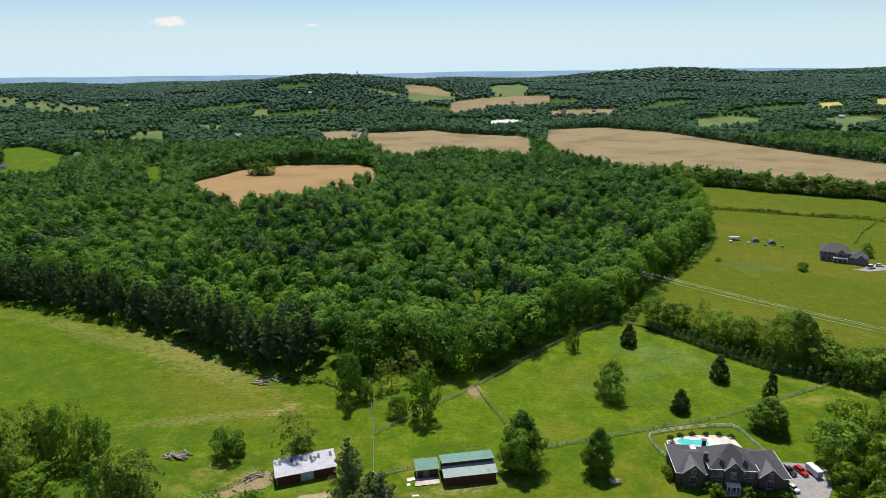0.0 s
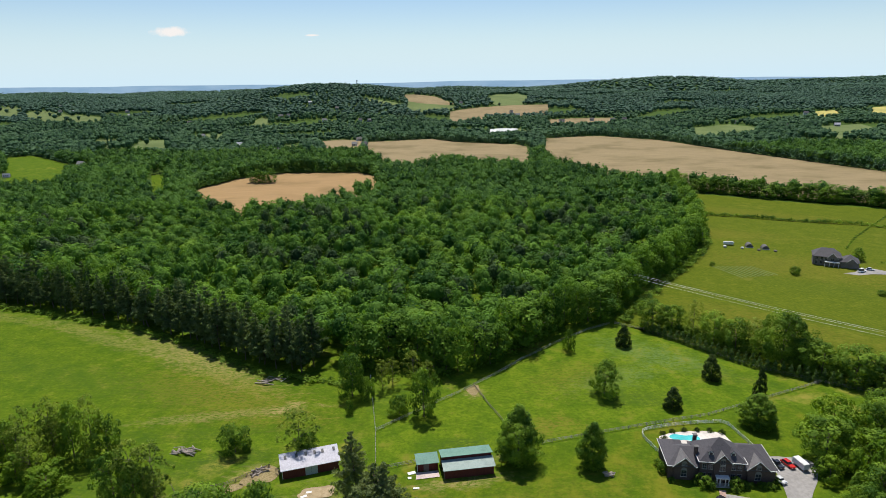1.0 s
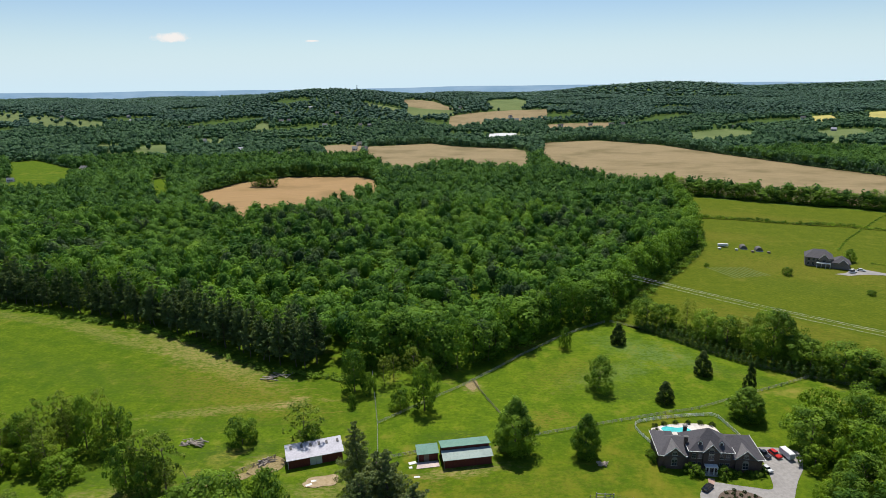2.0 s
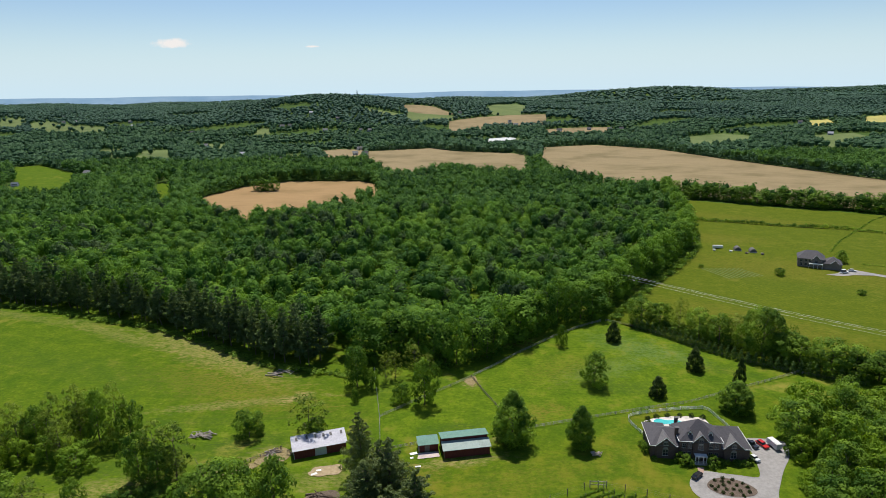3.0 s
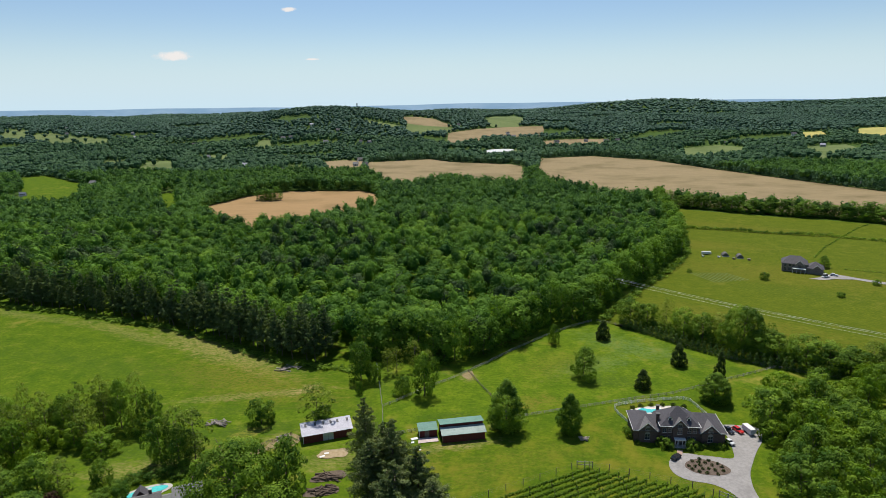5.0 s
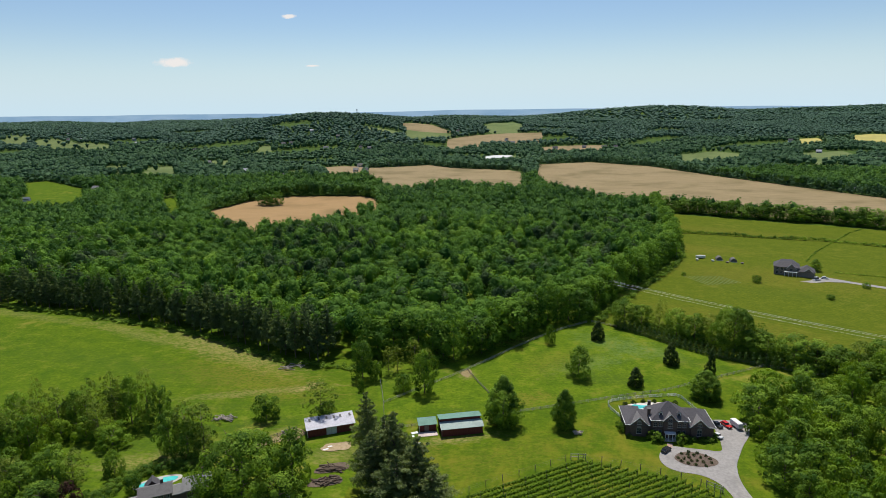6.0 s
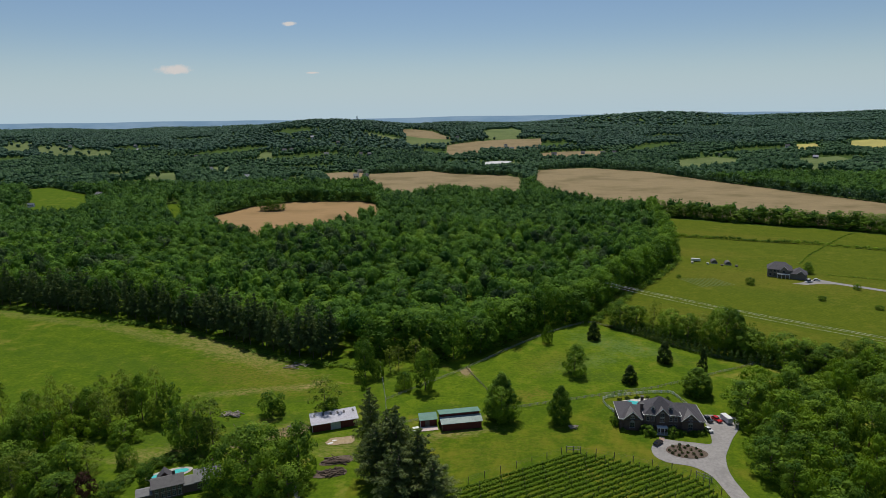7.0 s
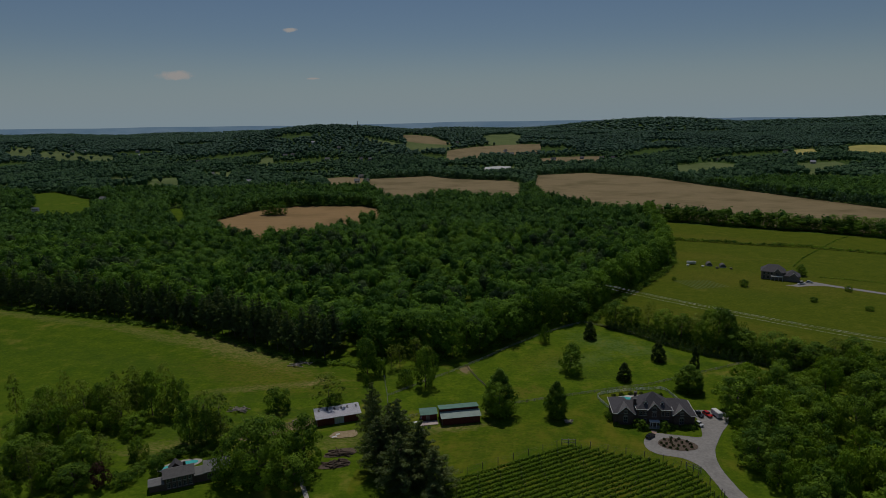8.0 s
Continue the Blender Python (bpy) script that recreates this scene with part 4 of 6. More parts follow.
M_POOL_TILE = plain_mat("pool_tile", (0.05, 0.43, 0.43), (0.09, 0.52, 0.50), 1.2, 0.25, 0, 0.5)


def paint_mat(name, c, rough=0.25, metal=0.0):
    return plain_mat(name, c, tuple(min(1, v * 1.12 + 0.004) for v in c), 1.5, rough, metal, 0.5)


m_glass, gnt, gb = material("window_glass", 0.06, 0, 0.6)
gb.inputs["Base Color"].default_value = (0.03, 0.035, 0.045, 1)


# ---- mesh helpers ----
def box(bm, x0, x1, y0, y1, z0, z1):
    r = bmesh.ops.create_cube(bm, size=1)["verts"]
    for v in r:
        v.co = ((x0 + x1) / 2 + v.co.x * (x1 - x0), (y0 + y1) / 2 + v.co.y * (y1 - y0), (z0 + z1) / 2 + v.co.z * (z1 - z0))
    return r


def boxed(*a, bevel=0.0):
    bm = bmesh.new()
    box(bm, *a)
    if bevel:
        bmesh.ops.bevel(bm, geom=bm.edges[:], offset=bevel, segments=2, affect="EDGES")
    return bm


def solid(faces_pts, thick=0.0):
    """Faces from corner lists; thick gives each a body below it."""
    bm = bmesh.new()
    for pts in faces_pts:
        top = [bm.verts.new(p) for p in pts]
        bm.faces.new(top)
        if thick:
            low = [bm.verts.new((p[0], p[1], p[2] - thick)) for p in pts]
            bm.faces.new(low[::-1])
            k = len(pts)
            for i in range(k):
                bm.faces.new((top[i], low[i], low[(i + 1) % k], top[(i + 1) % k]))
    return bm


def hip(x0, x1, y0, y1, ze, zr, over=0.4, ridge_in=None):
    """A hipped roof over a rectangle, its ridge along the longer side."""
    x0, x1, y0, y1 = x0 - over, x1 + over, y0 - over, y1 + over
    if x1 - x0 >= y1 - y0:
        d = ridge_in if ridge_in is not None else (y1 - y0) / 2
        a, b = (x0 + d, (y0 + y1) / 2, zr), (x1 - d, (y0 + y1) / 2, zr)
        f = [[(x0, y0, ze), (x1, y0, ze), b, a], [(x1, y1, ze), (x0, y1, ze), a, b], [(x0, y1, ze), (x0, y0, ze), a], [(x1, y0, ze), (x1, y1, ze), b]]
    else:
        d = ridge_in if ridge_in is not None else (x1 - x0) / 2
        a, b = ((x0 + x1) / 2, y0 + d, zr), ((x0 + x1) / 2, y1 - d, zr)
        f = [[(x1, y0, ze), (x1, y1, ze), b, a], [(x0, y1, ze), (x0, y0, ze), a, b], [(x0, y0, ze), (x1, y0, ze), a], [(x1, y1, ze), (x0, y1, ze), b]]
    return solid(f, 0.16)


def gable_roof(x0, x1, y0, y1, ze, zr, over=0.35, along_x=True):
    if along_x:
        x0, x1 = x0 - over, x1 + over
        ym, k = (y0 + y1) / 2, (zr - ze) / ((y1 - y0) / 2)
        zo = ze - k * over
        f = [[(x0, y0 - over, zo), (x1, y0 - over, zo), (x1, ym, zr), (x0, ym, zr)], [(x1, y1 + over, zo), (x0, y1 + over, zo), (x0, ym, zr), (x1, ym, zr)]]
    else:
        y0, y1 = y0 - over, y1 + over
        xm, k = (x0 + x1) / 2, (zr - ze) / ((x1 - x0) / 2)
        zo = ze - k * over
        f = [[(x0 - over, y1, zo), (x0 - over, y0, zo), (xm, y0, zr), (xm, y1, zr)], [(x1 + over, y0, zo), (x1 + over, y1, zo), (xm, y1, zr), (xm, y0, zr)]]
    return solid(f, 0.14)


def gable_body(x0, x1, y0, y1, z0, ze, zr, along_x=True):
    """Walls with pointed ends."""
    bm = bmesh.new()
    if along_x:
        ym = (y0 + y1) / 2
        prof = [(y0, z0), (y1, z0), (y1, ze), (ym, zr - 0.08), (y0, ze)]
        a, b = [bm.verts.new((x0, *p)) for p in prof], [bm.verts.new((x1, *p)) for p in prof]
    else:
        xm = (x0 + x1) / 2
        prof = [(x0, z0), (x1, z0), (x1, ze), (xm, zr - 0.08), (x0, ze)]
        a, b = [bm.verts.new((p[0], y0, p[1])) for p in prof], [bm.verts.new((p[0], y1, p[1])) for p in prof]
    bm.faces.new(a)
    bm.faces.new(b[::-1])
    for i in range(5):
        bm.faces.new((a[i], b[i], b[(i + 1) % 5], a[(i + 1) % 5]))
    return bm


def window(parent, x, y, z, w, h, arch=False, side="front"):
    """A window set 4 cm proud on a wall that faces -y (front) or -x (side): frame, sill and panes."""
    d = 0.05
    fr = bmesh.new()
    b = 0.09
    for a in ((x - w / 2 - b, x - w / 2, z, z + h), (x + w / 2, x + w / 2 + b, z, z + h), (x - w / 2 - b, x + w / 2 + b, z + h, z + h + b), (x - 0.03, x + 0.03, z, z + h), (x - w / 2, x + w / 2, z + h / 2 - 0.03, z + h / 2 + 0.03)):
        box(fr, a[0], a[1], y - d, y + 0.02, a[2], a[3])
    if arch:
        ring = [(x + (w / 2 + b) * math.cos(t), z + h + b + (w / 2 + b) * math.sin(t)) for t in np.linspace(0, math.pi, 9)]
        lo = [fr.verts.new((p[0], y - d, p[1])) for p in ring]
        fr.faces.new(lo)
    win = part("window", fr, M_SASH, parent)
    part("pane", boxed(x - w / 2, x - 0.03, y - 0.02, y + 0.01, z, z + h), m_glass, win)
    part("pane", boxed(x + 0.03, x + w / 2, y - 0.02, y + 0.01, z, z + h), m_glass, win)
    part("sill", boxed(x - w / 2 - 0.15, x + w / 2 + 0.15, y - 0.12, y + 0.02, z - 0.1, z), M_CONCRETE, win)
    return win


def front_gable(parent, x, w, y, y_back, ze, zr, wall_m, roof_m, name="gable"):
    """A small pointed front on the roof, with white raking boards."""
    g = part(name, gable_body(x - w / 2, x + w / 2, y, y_back, ze - 0.6, ze, zr, False), wall_m, parent)
    part("gable_roof", gable_roof(x - w / 2, x + w / 2, y, y_back, ze, zr, 0.3, False), roof_m, g)
    rake = bmesh.new()
    k = (zr - ze) / (w / 2)
    for s in (-1, 1):
        p = [(x + s * (w / 2 + 0.35), y - 0.36, ze - k * 0.35), (x, y - 0.36, zr)]
        v = [rake.verts.new(q) for q in (p[0], p[1], (p[1][0], p[1][1], p[1][2] + 0.2), (p[0][0], p[0][1], p[0][2] + 0.2))]
        v2 = [rake.verts.new((q.co.x, q.co.y + 0.05, q.co.z)) for q in v]
        rake.faces.new(v)
        rake.faces.new(v2[::-1])
        for i in range(4):
            rake.faces.new((v[i], v2[i], v2[(i + 1) % 4], v[(i + 1) % 4]))
    part("rake_board", rake, M_TRIM, g, "white raking board")
    return g


def gutter(parent, x0, x1, y, z):
    part("gutter", boxed(x0, x1, y - 0.1, y, z - 0.12, z), M_TRIM, parent, "white gutter")


# ---- the brick house ----
house = empty("brick_house", "large dark brick house with a slate hipped roof and white portico", "house", pose(49.6, 112.4, 0, 0, 0, -7.0))
# front gable roofs take a paler slate than the main roofs
M_SHINGLE_GABLE = plain_mat("paler_slate", (0.125, 0.118, 0.120), (0.175, 0.165, 0.165), 5, 0.75, 0, 0.25, 0.02, 1, 1, 3.0)
part("left_wing", boxed(0, 7.4, 0, 8.2, -0.3, 3.4), M_BRICK, house)
part("rear_wing", boxed(0.02, 4.4, 8.2, 9.8, -0.3, 3.4), M_BRICK, house)
part("right_wing", boxed(15.0, 22.4, 0, 9.6, -0.3, 3.4), M_BRICK, house)
part("main_block", boxed(6.4, 15.6, -0.5, 6.6, -0.3, 5.1), M_BRICK, house)
part("rear_block", boxed(7.4, 15.0, 6.6, 9.4, -0.3, 3.4), M_BRICK, house)
part("wing_roof", hip(0, 10.0, 0, 8.2, 3.4, 5.7, 0.45, 3.6), M_SHINGLE, house)
part("rear_wing_roof", hip(0.03, 4.4, 3.2, 9.8, 3.39, 4.95, 0.45), M_SHINGLE, house)
part("wing_roof", hip(12.0, 22.4, 0, 9.6, 3.4, 6.35, 0.45, 4.4), M_SHINGLE, house)
part("rear_roof", hip(6.6, 14.6, 3.0, 9.4, 3.38, 5.4, 0.4), M_SHINGLE, house)
part("main_roof", hip(6.4, 15.6, -0.5, 6.6, 5.1, 8.9, 0.45, 4.85), M_SHINGLE, house)
gutter(house, -0.45, 1.0, -0.45, 3.45)
gutter(house, 5.4, 6.0, -0.45, 3.45)
gutter(house, 16.0, 16.4, -0.45, 3.45)
gutter(house, 20.9, 22.85, -0.45, 3.45)
gutter(house, 5.95, 9.2, -0.95, 5.18)
gutter(house, 12.8, 16.05, -0.95, 5.18)
for x, y0, y1, z in ((-0.5, -0.5, 10.2, 3.45), (22.82, -0.5, 10.05, 3.45), (5.9, -0.95, 1.6, 5.18), (16.02, -0.95, 1.6, 5.18)):
    part("gutter", boxed(x, x + 0.1, y0, y1, z - 0.12, z), M_TRIM, house, "white gutter")
for x, w, y, yb, ze, zr in ((3.2, 4.4, -0.35, 3.4, 3.5, 5.5), (18.7, 4.4, -0.35, 3.6, 3.5, 5.5), (11.0, 3.4, -0.85, 1.7, 5.2, 7.0)):
    g = front_gable(house, x, w, y, yb, ze, zr, M_BRICK, M_SHINGLE_GABLE)
    window(g, x, y, ze - (0.55 if x == 11.0 else -0.1), 0.9, 0.9 if x == 11.0 else 0.5, True)
part("gable_wall", boxed(1.0, 5.4, -0.35, 0.1, -0.3, 3.0), M_BRICK, house)
part("gable_wall", boxed(16.5, 20.9, -0.35, 0.1, -0.3, 3.0), M_BRICK, house)
part("gable_wall", boxed(9.3, 12.7, -0.85, -0.4, -0.3, 4.7), M_BRICK, house)
for x in (3.2, 18.7):
    window(house, x, -0.37, 0.9, 1.1, 1.5, True)
for x in (7.3, 8.6, 13.4, 14.7):
    window(house, x, -0.53, 3.25, 0.75, 1.1)
    window(house, x, -0.53, 0.8, 0.75, 1.4)
window(house, 11.0, -0.88, 3.1, 1.0, 1.0, True)
for x in (8.7, 13.3):
    d = part("dormer", gable_body(x - 0.5, x + 0.5, 0.25, 2.0, 5.5, 6.85, 7.4, False), M_TRIM, house, "white dormer")
    part("dormer_roof", gable_roof(x - 0.5, x + 0.5, 0.25, 2.0, 6.85, 7.45, 0.06, False), M_SHINGLE, d)
    part("pane", boxed(x - 0.3, x + 0.3, 0.21, 0.26, 5.9, 6.8), m_glass, d)
for x, y, z in ((6.05, 2.2, 6.9), (7.2, 7.6, 6.5)):
    ch = part("chimney", boxed(x - 0.36, x + 0.36, y - 0.34, y + 0.34, 3.0, z), M_BRICK, house)
    part("cap", boxed(x - 0.5, x + 0.5, y - 0.45, y + 0.45, z, z + 0.12), M_SHINGLE_GREY, ch, "grey stone cap")
# portico
part("portico_roof", boxed(9.6, 12.4, -2.15, -0.86, 1.85, 2.12, bevel=0.04), M_TRIM, house, "white flat portico roof")
for x in (9.75, 10.45, 11.55, 12.25):
    bm = bmesh.new()
    bmesh.ops.create_cone(bm, cap_ends=True, segments=12, radius1=0.14, radius2=0.12, depth=1.85, matrix=Matrix.Translation((x, -1.95, 0.925)))
    part("column", bm, M_TRIM, house, "white column")
part("front_door", boxed(10.6, 11.4, -0.93, -0.86, 0.1, 1.75), M_POST, house, "dark front door")
part("front_step", boxed(9.4, 12.6, -2.5, -0.86, -0.1, 0.12), M_CONCRETE, house)
HM = house.matrix_basis
hrnd = random.Random(3)
for x, y, h, r in ((7.2, -2.2, 2.6, 1.7), (8.6, -3.0, 1.3, 0.9), (13.7, -2.2, 2.4, 1.5), (13.0, -3.6, 1.2, 0.8), (15.6, -1.8, 1.4, 1.0), (17.0, -1.5, 1.0, 0.9), (19.4, -1.5, 1.2, 1.0), (21.0, -1.6, 1.3, 1.0), (5.6, -1.3, 1.1, 0.8), (0.6, -1.2, 1.0, 0.8), (-1.0, 2.0, 2.4, 1.1), (-1.2, 4.5, 1.6, 1.0), (22.8, 0.4, 1.2, 0.9)):
    p = HM @ Vector((x, y, 0))
    plant("B", p.x, p.y, h, r, "shrubs by the brick house", "clipped dark green shrub beside the brick house")

# ---- pool terrace ----
terrace = sheet("pool_terrace", [(51.6, 121.4), (53.2, 128.6), (56.5, 130.0), (61, 130.8), (66, 130.6), (69.4, 129.6), (70.6, 119)], plain_mat("pale_terrace", (0.52, 0.47, 0.42), (0.64, 0.59, 0.53), 1.5, 0.9, 0, 0.2, 0.01), "pale concrete terrace round the swimming pool", 0.12, category="terrace")
pool = empty("swimming_pool", "turquoise kidney-shaped swimming pool behind the brick house", "pool", pose(59.2, 127.7, 0.13, 0, 0, -6))
outline = rounded([(-3.6, 0.2), (-2.2, 1.5), (0.4, 1.1), (2.6, 1.4), (3.7, 0.1), (2.4, -1.3), (-0.2, -0.9), (-2.4, -1.2)], 5)
part("water", solid([[(x, y, 0.02) for x, y in outline]]), M_POOL_TILE, pool)
rim = bmesh.new()
inn = [rim.verts.new((x, y, 0.03)) for x, y in outline]
out = [rim.verts.new((x * 1.1, y * 1.18, 0.03)) for x, y in outline]
for i in range(len(inn)):
    j = (i + 1) % len(inn)
    rim.faces.new((inn[i], inn[j], out[j], out[i]))
part("coping", rim, M_TRIM, pool, "white coping")
for x, y in ((54.5, 129.5), (57, 130.3), (60.2, 130.8), (63.4, 130.7), (66.4, 130.4), (69.2, 129.6), (54.0, 127.2)):
    plant("S", x, y, 0.9, 0.75, "pool shrubs", "low round shrub in the pool border")


# ---- drive, island and vehicles ----
DRIVE = [(75.0, 119), (79, 119.4), (84.4, 117.5), (82.4, 111.5), (78.4, 106.4), (75, 101.5), (72, 96.6), (70, 90), (69.8, 82), (71.2, 72), (80, 30), (92, -10), (120, -60), (115, -63), (87, -12), (75.5, 28), (66.6, 72), (65.6, 82), (65.0, 89), (62, 93.2), (57, 95.1), (54.6, 98), (54.8, 101.8), (57, 105), (59.8, 106.4), (63.4, 105.4), (67.4, 104.4), (71, 103.6), (72.6, 106.5), (74.2, 113)]
sheet("drive", rounded(DRIVE, 4), M_GRAVEL, "pale grey gravel drive with a turning loop", 0.10, category="drive")
ISLAND = rounded([(58.2, 100.6), (60.2, 103.0), (63.2, 103.5), (66.6, 102.0), (68.4, 99.2), (67.2, 97.3), (63.6, 96.7), (59.8, 97.9)], 5)
sheet("planting_island", ISLAND, M_MULCH, "brown mulched oval bed inside the turning loop", 0.16, category="flower bed")
placed = []
while len(placed) < 19:
    x, y = hrnd.uniform(58, 68.5), hrnd.uniform(96.5, 103.5)
    if inside(ISLAND, x, y) and inside(ISLAND, x + 0.7, y) and inside(ISLAND, x - 0.7, y) and all((x - a) ** 2 + (y - b) ** 2 > 1.9 for a, b in placed):
        placed.append((x, y))
        plant("S", x, y, 0.6, 0.44, "island shrubs", "small dark round shrub in the mulched bed")


def car(colour, label, m, length=4.7, width=1.85, height=1.65, bed=False):
    paint = paint_mat(colour[0], colour[1])
    c = empty("car", label, "car", m @ Matrix.Scale(1 / PLAN, 4), "parked cars")
    bm = boxed(-length / 2, length / 2, -width / 2, width / 2, 0.35, 0.95)
    bmesh.ops.bevel(bm, geom=bm.edges[:], offset=0.12, segments=2, affect="EDGES")
    part("body", bm, paint, c)
    x0, x1 = (-0.9, 1.0) if bed else (-length * 0.42, length * 0.18)
    cab = boxed(x0, x1, -width * 0.44, width * 0.44, 0.9, height)
    for v in cab.verts:
        if v.co.z > 1.2:
            v.co.x = (x0 + x1) / 2 + (v.co.x - (x0 + x1) / 2) * 0.72
            v.co.y *= 0.84
    bmesh.ops.bevel(cab, geom=cab.edges[:], offset=0.06, segments=2, affect="EDGES")
    g = part("cabin", cab, m_glass, c, "dark glazed cabin")
    part("roof", boxed((x0 + x1) / 2 - (x1 - x0) * 0.36, (x0 + x1) / 2 + (x1 - x0) * 0.36, -width * 0.36, width * 0.36, height - 0.02, height + 0.05, bevel=0.02), paint, c)
    for sx in (-1, 1):
        for sy in (-1, 1):
            w = bmesh.new()
            bmesh.ops.create_cone(w, cap_ends=True, segments=14, radius1=0.34, radius2=0.34, depth=0.24, matrix=Matrix.Translation((sx * length * 0.31, sy * (width / 2 - 0.1), 0.34)) @ Euler((math.pi / 2, 0, 0)).to_matrix().to_4x4())
            part("wheel", w, M_TYRE, c)
    for sy in (-1, 1):
        part("headlight", boxed(length / 2 - 0.06, length / 2 + 0.02, sy * width * 0.36 - 0.18, sy * width * 0.36 + 0.18, 0.66, 0.82), M_TRIM, c)
    return c


car(("dark_paint", (0.02, 0.022, 0.03)), "dark blue-black pickup parked on the gravel drive", pose(75.6, 116.2, 0.11, 0, 0, -72), 5.2, 1.95, 1.75, True)
car(("red_paint", (0.42, 0.018, 0.015)), "bright red car parked on the gravel drive", pose(78.2, 116.0, 0.11, 0, 0, -74), 4.8, 1.9, 1.6)
car(("black_paint", (0.015, 0.016, 0.018)), "black car stopped on the loop by the front path", pose(57.3, 104.0, 0.11, 0, 0, 40), 4.5, 1.85, 1.5)
# added car shape stands in for a small white object of unknown kind
car(("silver_paint", (0.55, 0.56, 0.57)), "car shape standing in for a small white object beside the garage end", pose(73.4, 110.2, 0.11, 0, 0, -70), 3.6, 1.8, 1.5)
trailer = empty("enclosed_trailer", "white enclosed box trailer parked beside the red car", "trailer", pose(80.7, 115.4, 0.11, 0, 0, -80) @ Matrix.Scale(1 / PLAN, 4))
part("box_body", boxed(-2.5, 2.5, -1.1, 1.1, 0.5, 2.5, bevel=0.08), M_TRIM, trailer)
part("hitch", boxed(-3.6, -2.5, -0.06, 0.06, 0.5, 0.6), M_POST, trailer)
part("rear_door", boxed(2.5, 2.53, -0.95, 0.95, 0.6, 2.4), M_GREY_DOOR, trailer)
for sx in (-0.45, 0.45):
    for sy in (-1.1, 1.1):
        w = bmesh.new()
        bmesh.ops.create_cone(w, cap_ends=True, segments=14, radius1=0.36, radius2=0.36, depth=0.22, matrix=Matrix.Translation((sx, sy, 0.36)) @ Euler((math.pi / 2, 0, 0)).to_matrix().to_4x4())
        part("wheel", w, M_TYRE, trailer)
sheet("front_path", [(58.0, 104.8), (59.5, 105.6), (60.4, 107.5), (59.0, 107.9)], plain_mat("brick_paving", (0.30, 0.19, 0.15), (0.40, 0.28, 0.23), 4, 0.9), "reddish paved path to the front door", 0.14, category="path")


# ---- farm sheds ----
def seams(parent, x0, x1, y0, y1, z0, z1, mat, gap=0.6):
    """Standing seams over a sloping tin sheet."""
    n = int((x1 - x0) / gap)
    for i in range(n + 1):
        x = x0 + (x1 - x0) * i / n
        part("seam", solid([[(x - 0.03, y0, z0 + 0.05), (x + 0.03, y0, z0 + 0.05), (x + 0.03, y1, z1 + 0.05), (x - 0.03, y1, z1 + 0.05)]], 0.06), mat, parent)


def slope(x0, x1, y0, y1, z0, z1, t=0.08):
    return solid([[(x0, y0, z0), (x1, y0, z0), (x1, y1, z1), (x0, y1, z1)]], t)


def mono_shed(w, d, z0, z1):
    bm = bmesh.new()
    prof = [(0, -0.2), (d, -0.2), (d, z1), (0, z0)]
    a, b = [bm.verts.new((0, *p)) for p in prof], [bm.verts.new((w, *p)) for p in prof]
    bm.faces.new(a)
    bm.faces.new(b[::-1])
    for i in range(4):
        bm.faces.new((a[i], b[i], b[(i + 1) % 4], a[(i + 1) % 4]))
    return bm


long_barn = empty("long_barn", "long dark red board barn with a dappled white tin roof", "barn", pose(-35.9, 113.8, 0, 0, 0, 17.5))
part("wall", mono_shed(12.6, 4.9, 2.35, 3.25), M_RED, long_barn)
lr = part("roof", slope(-0.35, 12.95, -0.4, 5.1, 2.36, 3.38), M_TIN_WHITE, long_barn, "white tin roof")
seams(lr, -0.35, 12.95, -0.4, 5.1, 2.36, 3.38, M_TIN_WHITE, 0.9)
for x in (1.0, 3.5, 5.6, 7.6, 9.4, 12.0):
    part("roof_light", slope(x - 0.28, x + 0.28, 3.0, 4.2, 3.12, 3.34, 0.05), M_SHINGLE_GREY, lr, "grey translucent roof panel")
for x in (5.7, 7.1):
    part("sliding_door", boxed(x - 0.68, x + 0.68, -0.08, -0.02, 0.05, 2.1), M_GREY_DOOR, long_barn, "pale grey sliding door")
part("door_rail", boxed(4.2, 9.8, -0.1, -0.01, 2.12, 2.2), M_TRIM, long_barn)
part("end_trim", boxed(-0.06, 0.06, -0.06, 0.1, -0.1, 2.3), M_TRIM, long_barn, "white corner board")

green_barn = empty("green_roofed_barn", "red board barn with stepped green tin roofs", "barn", pose(0.25, 113.1, 0, 0, 0, 8.8))
part("lean_to", mono_shed(11.2, 2.9, 2.3, 2.85), M_RED, green_barn)
bm = mono_shed(11.2, 3.6, 3.75, 3.1)
bmesh.ops.translate(bm, vec=(0, 2.95, 0), verts=bm.verts)
part("main_body", bm, M_RED, green_barn)
r1 = part("lean_to_roof", slope(-0.3, 11.5, -0.4, 2.9, 2.28, 2.92), M_TIN_PALE, green_barn, "pale green tin roof")
seams(r1, -0.3, 11.5, -0.4, 2.9, 2.28, 2.92, M_TIN_PALE, 0.9)
r2 = part("main_roof", slope(-0.3, 11.5, 2.6, 6.9, 3.85, 3.06), M_TIN_GREEN, green_barn, "green tin roof")
seams(r2, -0.3, 11.5, 2.6, 6.9, 3.85, 3.06, M_TIN_GREEN, 0.9)
for x in (2.8, 5.6, 8.4):
    part("stall_door", boxed(x - 0.6, x + 0.6, -0.07, -0.01, 0.05, 2.0), M_RED, green_barn)
part("corner_board", boxed(-0.06, 0.06, -0.06, 0.08, -0.1, 2.25), M_POST, green_barn)

